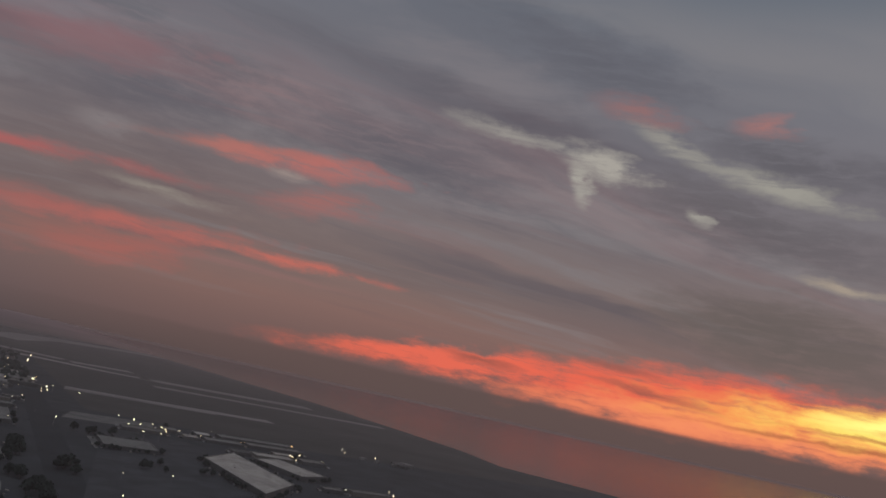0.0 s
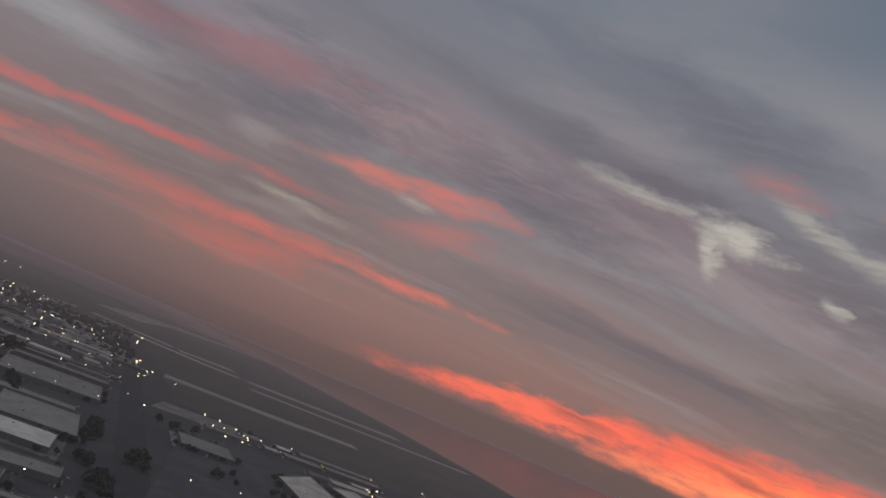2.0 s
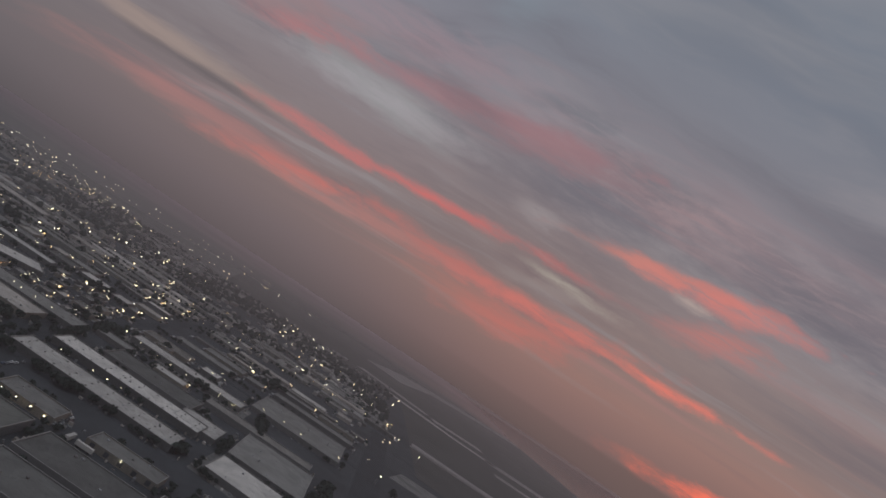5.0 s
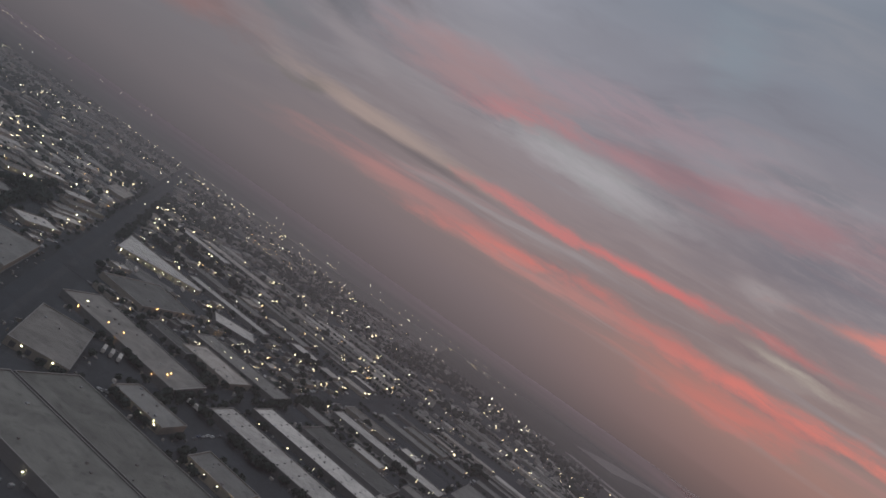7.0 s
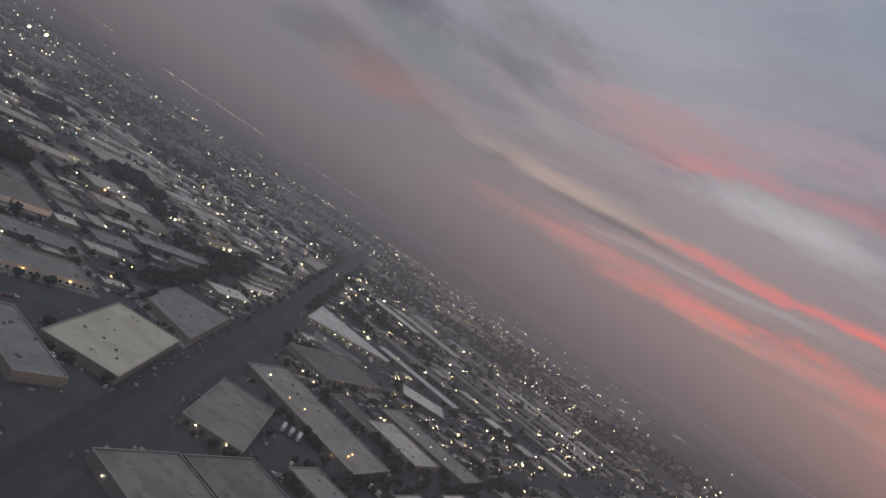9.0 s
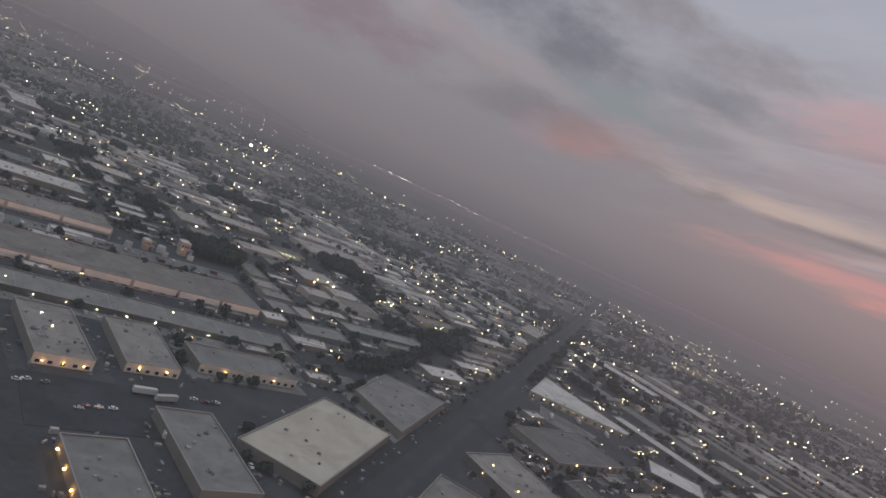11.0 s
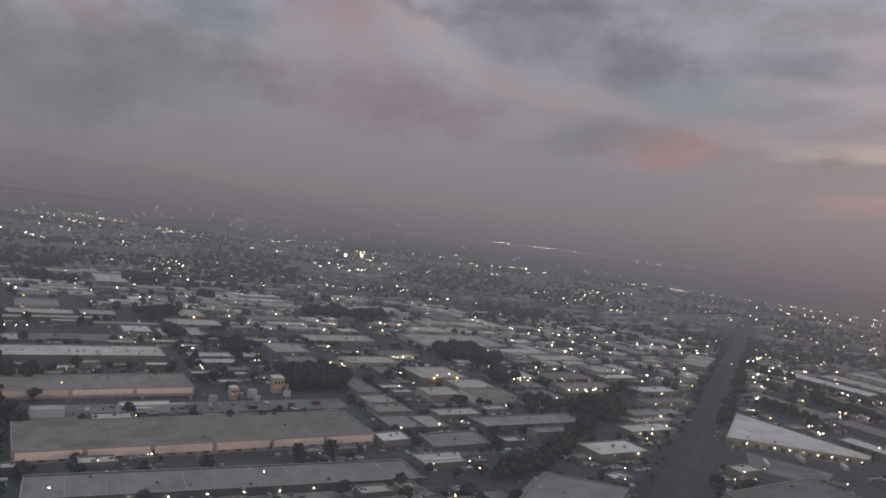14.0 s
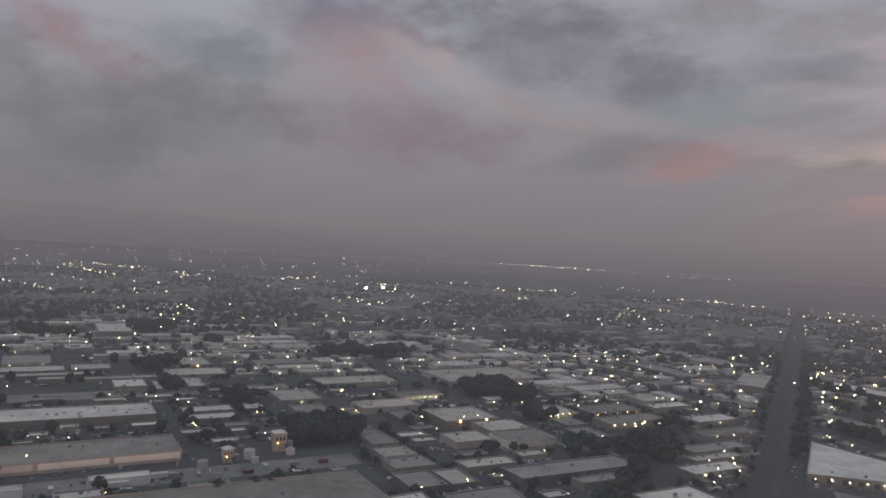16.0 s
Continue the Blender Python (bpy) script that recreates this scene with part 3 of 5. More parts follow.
    for side, count, kind, z in lamps:
        side = facing(side)
        p, q = Vector(loc[side]), Vector(loc[(side + 1) % 4])
        along = (q - p).normalized()
        for i in range(count):
            m = p.lerp(q, (i + 0.5) / count) + Vector((along.y, -along.x)) * 0.7
            part("wall_lamp", ball(bmesh.new(), m.x, m.y, z * 0.9, 0.2 if kind != "flare_orange" else 0.45), M[kind], root, "lit wall lamp")
    return root


# ---- ground, roads, marsh ----
def sheet(name, corners, z, material, label, category, kind="structure", reserve=False):
    ob = tagged(part(name, prism(bmesh.new(), ccw([(x * K, y * K) for x, y in corners]), z - 0.3, z), material), label, category, kind=kind)
    if reserve:
        take(corners)
    return ob


def ribbon(points, width):
    """The outline of a road along a line of points."""
    left, right = [], []
    for i, p in enumerate(points):
        a, b = Vector(points[max(i - 1, 0)]), Vector(points[min(i + 1, len(points) - 1)])
        n = (b - a).normalized()
        left.append((p[0] - n.y * width / 2, p[1] + n.x * width / 2))
        right.append((p[0] + n.y * width / 2, p[1] - n.x * width / 2))
    return left + right[::-1]


bm = bmesh.new()
rim = [(9600 * math.cos(radians(a)), 9600 * math.sin(radians(a))) for a in range(0, 360, 6)]
prism(bm, rim, -2, 0)
tagged(part("ground", bm, M["ground"]), "dark worn city ground of asphalt and earth", "ground", kind="structure")

# far suburban ground, its base colour paled to carry part of the haze
bm = bmesh.new()
prism(bm, [(r * math.sin(radians(a)), r * math.cos(radians(a))) for r, a in [(1500, k) for k in range(-70, 66, 6)] + [(9000, k) for k in range(62, -76, -6)]][::-1], -0.2, 0.03)
tagged(part("ground_far", bm, M["plain"]), "far suburban ground, haze put into its pale colour", "ground", kind="structure")
DIAG = (math.cos(radians(63.7)), math.sin(radians(63.7)))


def diag(s, off):
    """A place along the diagonal railway road: metres along it from its foot, metres to its right."""
    return 63 + DIAG[0] * s + DIAG[1] * off, 181 + DIAG[1] * s - DIAG[0] * off


sheet("road_diagonal", [diag(-420, -13), diag(-420, 13), diag(4200, 13), diag(4200, -13)], 0.12, M["asphalt"], "wide dark asphalt road running straight through the district", "road")
sheet("road_lane", [diag(-420, 3.4), diag(-420, 11.6), diag(2600, 11.6), diag(2600, 3.4)], 0.13, M["worn"], "paler worn lane of the diagonal road", "road")
sheet("verge_west", [diag(-420, -27), diag(-420, -13.4), diag(3200, -13.4), diag(3200, -27)], 0.08, M["verge"], "dark strip of earth beside the diagonal road", "verge")
sheet("verge_east", [diag(-420, 13.4), diag(-420, 30), diag(3200, 30), diag(3200, 13.4)], 0.08, M["verge"], "dark strip of earth beside the diagonal road", "verge")


def street(name, u0, v0, u1, v1, width, label, z=0.1):
    (x0, y0), (x1, y1) = xy(u0, v0), xy(u1, v1)
    outline = ribbon([(x0, y0), (x1, y1)], width)
    take(outline)
    return sheet(name, outline, z, M["asphalt"], label, "road")


street("road_boulevard", -76, -200, -76, 2600, 27, "wide dark boulevard with tail lights", 0.16)
street("road_south", 150, -376, 1300, -376, 44, "dark asphalt street between sheds", 0.16)
street("road_mid", 120, 62, 1500, 62, 13, "narrow asphalt street between warehouses")
street("road_cross", 468, 330, 468, 2200, 13, "narrow street through the workshop district", 0.17)
street("road_far", 30, 980, 1800, 980, 13, "narrow asphalt street")
street("road_north", -900, 1480, 2200, 1480, 15, "asphalt street with street lamps")
street("road_depot", 820, -360, 820, 1400, 13, "narrow asphalt street between halls", 0.17)
for i in range(40):
    x, y = xy(-76 + (-3 if i % 2 else 3), -150 + i * 42)
    sheet("lane_line", ribbon([(x, y), (x - SU * 9, y + CU * 9)], 0.4), 0.18, M["paint"], "white dashed lane line on the boulevard", "road marking")

# salt marsh to the east; the channels' sky reflection is painted as pale colour
sheet("airfield", [xy(1080, -470), xy(2250, -420), xy(2500, 400), xy(5200, 900), xy(5200, -3200), xy(1000, -3200), xy(960, -900)], 0.06, M["grass"], "wide dark salt marsh by the bay", "field")
for pts, w in (([(2931, 1245), (3500, 1330), (4000, 1180), (4321, 960)], 210), ([(2379, 1039), (2408, 701)], 70), ([(2375, 659), (2517, 486)], 80), ([(1500, 290), (1583, 117), (1763, -189)], 60),
               ([(1470, 280), (1550, 110), (1640, -60)], 26), ([(2310, 380), (2545, -4), (2680, -190)], 100), ([(2230, 800), (2270, 500), (2330, 350)], 60), ([(2100, 260), (2300, -100), (2500, -500)], 60)):
    sheet("taxiway", ribbon(pts, w), 0.2, M["strip"], "marsh channel, sky reflection put in as pale colour", "runway")

sheet("yard", [(13, 457), (-233, 346), (-226, 333), (24, 442)], 0.2, M["concrete"], "pale worn yard strip with parked cars", "yard")
sheet("yard", [(898, -41), (1023, -150), (911, -237), (684, -373), (408, -214)], 0.2, M["worn"], "wide grey apron beside the hangars", "yard", reserve=True)
# yards of asphalt and concrete among the halls
for a, b, c, d, m, l in (
        ((-160, 235), (-60, 285), (-30, 225), (-130, 172), "lot", "dark parking lot with a few parked cars"),
        ((-10, 380), (90, 436), (75, 465), (-25, 412), "concrete", "worn concrete yard"),
        ((-290, 530), (-60, 655), (-75, 685), (-305, 560), "concrete", "dusty storage yard behind the long hall"),
        ((210, 480), (262, 506), (300, 470), (250, 430), "lot", "dark truck yard"),
        ((330, 590), (352, 650), (420, 605), (385, 560), "concrete", "concrete yard with trailers"),
        ((-460, 800), (-180, 950), (-200, 985), (-480, 835), "concrete", "grey rail yard with parallel tracks")):
    sheet("yard", [a, b, c, d], 0.22, M[m], l, "yard")
for k in range(6):
    p, q = Vector((-452, 806)) + Vector((-2.6, 5.2)) * k, Vector((-184, 948)) + Vector((-2.6, 5.2)) * k
    sheet("rail_track", ribbon([tuple(p), tuple(q)], 1.5), 0.42, M["metal"], "steel rail track in the yard", "rail track")

# a flat sheet stands in for distance haze, more opaque further out
hz = bpy.data.materials.new("haze_sheet")
hz.use_nodes = True
t = hz.node_tree
t.nodes.clear()
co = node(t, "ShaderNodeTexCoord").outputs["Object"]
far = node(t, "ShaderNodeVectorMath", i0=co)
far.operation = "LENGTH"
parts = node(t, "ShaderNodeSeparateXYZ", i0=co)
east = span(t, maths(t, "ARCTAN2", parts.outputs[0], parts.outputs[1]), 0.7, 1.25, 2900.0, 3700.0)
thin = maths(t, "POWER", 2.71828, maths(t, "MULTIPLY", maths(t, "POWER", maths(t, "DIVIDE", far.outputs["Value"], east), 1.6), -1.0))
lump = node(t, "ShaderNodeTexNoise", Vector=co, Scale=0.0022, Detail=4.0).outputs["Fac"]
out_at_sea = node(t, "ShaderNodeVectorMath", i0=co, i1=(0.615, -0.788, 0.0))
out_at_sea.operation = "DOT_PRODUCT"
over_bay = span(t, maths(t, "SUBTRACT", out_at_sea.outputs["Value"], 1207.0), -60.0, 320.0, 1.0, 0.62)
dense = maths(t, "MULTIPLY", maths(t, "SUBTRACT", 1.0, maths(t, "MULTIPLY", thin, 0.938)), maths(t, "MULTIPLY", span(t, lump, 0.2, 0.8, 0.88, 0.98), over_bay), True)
# haze tint by distance and bearing, meeting the sky colour at the rim
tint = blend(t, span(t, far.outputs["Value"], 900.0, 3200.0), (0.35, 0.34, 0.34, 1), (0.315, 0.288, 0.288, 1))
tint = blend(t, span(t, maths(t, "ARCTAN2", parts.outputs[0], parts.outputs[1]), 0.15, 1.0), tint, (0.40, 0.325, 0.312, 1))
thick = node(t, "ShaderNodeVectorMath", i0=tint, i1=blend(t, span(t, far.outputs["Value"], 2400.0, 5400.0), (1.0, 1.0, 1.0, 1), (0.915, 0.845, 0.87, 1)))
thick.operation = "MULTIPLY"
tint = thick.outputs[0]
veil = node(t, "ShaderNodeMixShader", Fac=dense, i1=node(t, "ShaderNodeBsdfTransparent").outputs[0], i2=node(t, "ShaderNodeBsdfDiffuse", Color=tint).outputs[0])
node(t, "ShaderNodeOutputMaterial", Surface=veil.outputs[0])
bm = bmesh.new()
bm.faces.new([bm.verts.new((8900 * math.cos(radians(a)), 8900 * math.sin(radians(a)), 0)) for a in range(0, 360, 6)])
mist = tagged(part("mist_layer", bm, hz), "flat see-through sheet standing in for distance haze", "mist", kind="structure")
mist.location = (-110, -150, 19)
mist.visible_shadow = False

# the bay beyond the marsh
SHORE = [(2300, 4100), (3300, 3200), (3950, 2300), (4350, 1500), (4380, 1000), (3750, 420), (3119, -173), (2598, -551), (2224, -794), (1960, -890), (1750, -1350), (1550, -2100), (1300, -3200)]
sheet("water_bay", SHORE + [(2400, -11000), (8300, -8500), (11500, -2500), (11500, 2500), (9500, 7000), (6400, 10300)], 0.3, M["water"], "still grey water of the bay at dusk", "water")

# hills beyond the plain; haze is put in as pale colour and transparency
bm = bmesh.new()
ridge = []
for i in range(60):
    b = radians(-75 + i * 1.25)
    rise = -1.9 + 3.0 * max(0.0, min(1.0, (4 - math.degrees(b)) / 24)) + 0.25 * noise.noise((i * 0.13, 2, 0)) + 0.12 * noise.noise((i * 0.6, 5, 0))
    ridge.append((4250 * math.sin(b), 4250 * math.cos(b), 149 + 4250 * math.tan(radians(rise))))
for (x0, y0, z0), (x1, y1, z1) in zip(ridge, ridge[1:]):
    v = [bm.verts.new(p) for p in ((x0 * 0.93, y0 * 0.93, -2), (x1 * 0.93, y1 * 0.93, -2), (x1, y1, z1), (x0, y0, z0), (x1 * 1.1, y1 * 1.1, -2), (x0 * 1.1, y0 * 1.1, -2))]
    bm.faces.new(v[:4]), bm.faces.new((v[3], v[2], v[4], v[5]))
bmesh.ops.remove_doubles(bm, verts=bm.verts, dist=0.5)
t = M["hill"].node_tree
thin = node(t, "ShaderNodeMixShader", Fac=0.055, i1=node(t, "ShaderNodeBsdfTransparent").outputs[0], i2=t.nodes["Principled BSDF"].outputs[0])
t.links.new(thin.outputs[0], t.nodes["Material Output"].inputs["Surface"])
tagged(part("backdrop_hills", bm, M["hill"]), "low hills, haze put into their pale see-through material", "hills", kind="structure")

# ---- halls that stand out, by district ----
G = "warehouses of the district"
S, WSW, N, E_ = -61.5, 208.5, 118.5, 28.5
building("warehouse", (45, 363), (104, 336), (42, 203), 8, "cream", "wall_cream", "large cream-roofed warehouse beside the diagonal road", G, units=9, category="warehouse")
building("warehouse", (113, 496), (179, 479), (115, 350), 8, "grey", "wall_cream", "grey-roofed warehouse with a pale end wall", G, units=9, d=(75, 412))
building("warehouse", (91, 186), (143, 292), (190, 267), 8, "brown", "wall_cream", "square brown-grey roofed hall with lit doors", G, units=3, doors=(244,), lamps=((244, 2, "wash_white", 5),))
building("warehouse", xy(134, 68), xy(202, 68), xy(202, -92), 9, "gravel", "wall_grey", "long grey flat-roofed warehouse, one of a pair", G, units=4, d=xy(134, -92))
building("warehouse", xy(64, 69), xy(131, 69), xy(131, -95), 9, "gravel", "wall_grey", "long grey flat-roofed warehouse with yellow lamps", G, units=4, lamps=((WSW, 4, "wash_white", 4),))
building("warehouse", (180, 168), (214, 188), (244, 134), 7, "grey", "wall_cream", "small grey hall with lit loading doors", G, units=5, doors=(WSW,), lamps=((WSW, 4, "wash_white", 4),))
building("warehouse", (452, 237), (507, 267), (566, 156), 7, "dark", "wall_grey", "dark grey hall between the long sheds", G, units=5)
building("warehouse", (178, 358), (236, 398), (312, 240), 8, "brown", "wall_grey", "long brown-grey warehouse with a bright lamp", G, units=8, lamps=((WSW, 3, "wash_orange", 5),))
building("warehouse", (289, 382), (314, 402), (346, 342), 7, "dark", "wall_grey", "narrow dark-roofed workshop hall", G, units=4)
building("warehouse", (326, 350), (374, 377), (410, 306), 8, "warm", "wall_cream", "warm-grey roofed workshop hall", G, units=6)
building("warehouse", (368, 410), (412, 437), (482, 318), 8, "grey", "wall_grey", "long grey warehouse with a row of lamps", G, units=6)
building("warehouse", (262, 492), (371, 559), (406, 492), 8, "dark", "wall_cream", "dark-roofed hall with a tan loading front", G, units=4, doors=(S,), lamps=((S, 2, "wash_orange", 6),))
building("warehouse", (339, 672), (405, 797), (492, 660), 8, "white", "wall_cream", "white wedge-roofed depot with a row of bright lamps", G, units=5, doors=(-103,), lamps=((-103, 10, "wash_white", 4),), d=(478, 642))
building("warehouse", (487, 716), (512, 735), (600, 588), 8, "white", "wall_grey", "long narrow white-roofed shed", G, units=3)
building("warehouse", (455, 520), (478, 572), (540, 545), 7, "pale", "wall_grey", "small pale-roofed hall with a dark eave", G, units=2)
building("warehouse", (604, 1180), (640, 1210), (742, 1040), 8, "pale", "wall_grey", "long pale-roofed shed in the mist", G, units=4)
building("warehouse", (704, 1156), (750, 1190), (850, 1010), 8, "warm", "wall_grey", "long warm-grey shed in the mist", G, units=4)
building("warehouse", (-29, 545), (-63, 606), (-306, 474), 10, "brown", "wall_peach", "very long brown-roofed warehouse with peach wall panels", G, units=8, doors=(S,), stripes=(S,))
building("warehouse", (13, 460), (-4, 497), (-250, 386), 5, "grey", "wall_grey", "long low grey-roofed hall with a row of lamps", G, units=5, lamps=((S, 11, "wash_white", 2),), seams=11)
building("office_block", (-201, 328), (-166, 347), (-122, 268), 9, "brown", "wall_cream", "flat tan-roofed office block full of roof machines", G, units=22, lamps=((S, 3, "wash_orange", 3),), front=S, category="office building")
building("warehouse", (-144, 362), (-108, 383), (-70, 308), 8, "brown", "wall_cream", "warm-grey hall with a lit cream front", G, units=9, lamps=((S, 2, "wash_orange", 4),), front=S)
building("warehouse", (-80, 371), (0, 413), (20, 377), 8, "grey", "wall_cream", "grey-roofed hall with two orange lamps", G, units=3, lamps=((S, 2, "wash_orange", 4),), front=S)
building("warehouse", (-73, 234), (-38, 253), (7, 170), 8, "grey", "wall_cream", "grey gravel-roofed hall with roof stains", G, units=8)
building("warehouse", (-110, 161), (-77, 180), (-31, 96), 8, "grey", "wall_cream", "grey gravel-roofed hall lit by orange lamps", G, units=9, lamps=((WSW, 5, "flare_orange", 3),))
building("warehouse", (-385, 603), (-241, 685), (-214, 637), 9, "brown", "wall_peach", "long warehouse with a peach end wall", G, units=8, stripes=(S,))
building("warehouse", (-470, 722), (-309, 808), (-283, 760), 8, "pale", "wall_cream", "long pale-roofed railway shed", G, units=8, skylights=(12, 1))
building("shed", (-312, 514), (-289, 527), (-295, 539), 7, "white", "wall_white", "small white storage shed", "storage sheds", units=0, category="shed")
building("shed", (-254, 552), (-216, 574), (-222, 586), 7, "white", "wall_white", "small white storage shed", "storage sheds", units=0, category="shed")
building("warehouse", (77, 619), (188, 679), (172, 706), 6, "grey", "wall_grey", "long grey roof over parked lorries", G, units=4)
building("warehouse", (294, 190), (336, 214), (427, 41), 8, "pale", "wall_grey", "long pale-roofed warehouse, one of a pair", G, units=4, skylights=(3, 10))
building("warehouse", (373, 233), (415, 256), (506, 84), 8, "pale", "wall_grey", "long pale-roofed warehouse, one of a pair", G, units=3, skylights=(3, 10))
building("warehouse", (577, 338), (612, 358), (700, 196), 8, "pale", "wall_grey", "long pale-roofed hall with lamps along its eave", G, units=5)
building("warehouse", (222, 80), (254, 100), (281, 48), 7, "grey", "wall_cream", "small grey hall with lit loading doors", G, units=4, doors=(WSW,), lamps=((WSW, 4, "wash_white", 4),))
building("warehouse", (270, 5), (299, 21), (332, -42), 7, "grey", "wall_cream", "small grey hall with lorries at its doors", G, units=3, doors=(WSW,), lamps=((WSW, 1, "wash_white", 5),))
building("warehouse", (176, -27), (227, 0), (270, -82), 9, "dark", "wall_grey", "dark flat-roofed warehouse with bare walls", G, units=3)
building("warehouse", (115, -60), (166, -33), (206, -110), 9, "dark", "wall_grey", "dark flat-roofed warehouse with bare walls", G, units=3)
building("warehouse", (410, -10), (477, 23), (508, -50), 7, "pale", "wall_grey", "pale-roofed annex of a large warehouse", G, units=3)
building("warehouse", (491, 31), (605, 98), (650, 10), 7, "grey", "wall_grey", "large grey warehouse beside a wide street", G, units=8)
building("warehouse", (328, -85), (364, -66), (400, -128), 7, "grey", "wall_grey", "grey-roofed hall with a yellow lamp", G, units=3)
building("warehouse", (264, -92), (299, -74), (322, -118), 7, "dark", "wall_grey", "dark flat-roofed hall near a wide street", G, units=2)
building("warehouse", (461, 102), (514, 132), (542, 84), 7, "pale", "wall_grey", "pale-roofed hall between trees", G, units=2)
building("warehouse", (774, -92), (850, -50), (890, -124), 6, "grey", "wall_grey", "grey-roofed hall by the marsh", G, units=3)
sheet("yard", [(999, 75), (1100, 100), (1180, -34), (1080, -75)], 0.2, M["concrete"], "grey apron lit by yard lamps", "yard")
building("warehouse", (725, 205), (850, 275), (925, 138), 7, "grey", "wall_grey", "wide grey roof scattered with small lamps", G, units=10)
building("hangar", (962, -256), (764, -395), (640, -372), 9, "warm", "wall_grey", "large pale hangar roof by the marsh", "hangars", units=2, category="hangar")
building("hangar", (1010, -331), (917, -432), (862, -395), 8, "warm", "wall_grey", "pale hangar roof by the marsh", "hangars", units=1, category="hangar")
building("workshop", (-31, 558), (-7, 574), (3, 552), 6, "pale", "wall_cream", "pale square workshop roof", "workshops", units=2, category="workshop")
building("workshop", (10, 570), (62, 600), (76, 566), 6, "grey", "wall_grey", "low grey workshop beside the creek", "workshops", units=4, category="workshop")
building("workshop", (450, 1129), (488, 1108), (553, 1228), 8, "warm", "wall_cream", "warm-grey hall beside the diagonal road", "workshops", units=4, category="workshop")


def hall(u0, v0, u1, v1, h, roof, label, group="workshops", lamps=(), units=4, wall="wall_cream", seams=0):
    """A hall on the street grid, from its near corner to its far one."""
    building("workshop", xy(u0, v0), xy(u1, v0), xy(u1, v1), h, roof, wall, label, group, units=units, lamps=lamps, category="workshop", seams=seams)


ROW = "row of workshops"
hall(426, 412, 489, 446, 6, "pale", "pale workshop in a row beside the diagonal road", ROW, ((S, 2, "wash_white", 4),))
hall(519, 466, 585, 490, 6, "pale", "pale workshop in a row with yard lamps", ROW, ((S, 3, "wash_white", 4),))
hall(553, 496, 617, 511, 6, "warm", "low warm-grey workshop in a row with yard lamps", ROW, ((S, 2, "wash_white", 4),))
hall(575, 518, 655, 540, 6, "grey", "grey workshop in a row of sheds", ROW, ((S, 1, "wash_white", 4),))
hall(640, 562, 722, 584, 6, "brown", "brownish workshop in a row with yard lamps", ROW, ((S, 3, "wash_white", 4),))
hall(683, 612, 750, 640, 6, "pale", "pale workshop at the end of the row", ROW, ((S, 1, "wash_white", 4),))
hall(403, 478, 447, 494, 7, "grey", "small grey hall beside the creek")
hall(333, 548, 385, 570, 6, "warm", "warm-grey hall with a ragged yard before it")
hall(517, 686, 565, 728, 8, "warm", "warm-grey hall with a brightly lit front", lamps=((S, 4, "wash_white", 4),), units=7)
hall(583, 682, 658, 718, 7, "brown", "brownish hall with a row of amber lamps", lamps=((S, 5, "wash_orange", 4),), units=6)
hall(567, 635, 655, 664, 7, "brown", "brownish hall with a lit loading yard", lamps=((S, 6, "wash_white", 4),), units=6)
hall(391, 691, 457, 751, 8, "warm", "warm-grey hall with two amber lamps on its roof edge", lamps=((S, 2, "flare_orange", 6),), units=6)
hall(418, 645, 470, 687, 7, "warm", "warm-grey hall between two others", units=5)
hall(413, 604, 471, 641, 7, "brown", "brownish hall with a pale front wall", units=5, wall="wall_front")
hall(362, 618, 405, 653, 7, "warm", "warm-grey workshop with a tall pale end", units=3, wall="wall_peach")
hall(682, 682, 746, 705, 7, "pale", "pale hall beside a storage yard")
hall(900, 845, 945, 984, 7, "grey", "long grey shed along a street", wall="wall_grey", units=6)
hall(1076, 905, 1136, 1125, 7, "grey", "very long grey shed in the mist", wall="wall_grey", units=8)
hall(283, 636, 309, 690, 7, "grey", "narrow grey hall beside the dark grove", seams=3)
hall(276, 596, 309, 625, 7, "warm", "warm-grey workshop beside the dark grove")
hall(272, 563, 310, 592, 7, "grey", "grey workshop beside the long warehouse")
hall(253, 834, 302, 893, 7, "warm", "warm-grey workshop with one bright lamp", lamps=((S, 1, "wash_white", 4),))
hall(254, 745, 292, 810, 7, "brown", "brown-roofed hall behind the dark grove", seams=3)
hall(285, 716, 309, 736, 6, "pale", "small pale workshop behind the dark grove")
hall(329, 914, 437, 960, 7, "warm", "wide warm-grey hall with lit yards", lamps=((S, 4, "wash_white", 4),), units=8)
hall(408, 988, 440, 1016, 7, "white", "small white-roofed hall among workshops")
hall(329, 774, 402, 812, 7, "warm", "warm-grey hall with a tan front", units=6, wall="wall_peach")
hall(505, 888, 660, 977, 8, "warm", "very wide warm-grey hall with a pale parapet", units=12, wall="wall_peach")
hall(396, 821, 458, 851, 7, "brown", "hall with a row of yellow lamps along its front", lamps=((S, 8, "wash_white", 4),))
hall(86, 947, 122, 992, 8, "white", "white-roofed depot beside the rail yard", lamps=((S, 3, "lamp_white", 4),))
hall(132, 938, 139, 990, 5, "white", "narrow white canopy beside the depot", units=0)
hall(169, 940, 190, 998, 6, "warm", "small warm-grey hall beside the rail yard")
hall(156, 1015, 232, 1066, 6, "warm", "warm-grey hall with a tan front")
hall(185, 1083, 223, 1150, 7, "warm", "warm-grey hall lit by a bright yellow lamp", lamps=((S, 1, "flare_orange", 5),))
hall(100, 1430, 156, 1550, 9, "pale", "pale hall among dark trees in the mist")
hall(-36, 1132, 22, 1203, 7, "grey", "grey hall beside the boulevard", lamps=((S, 3, "wash_white", 4),))
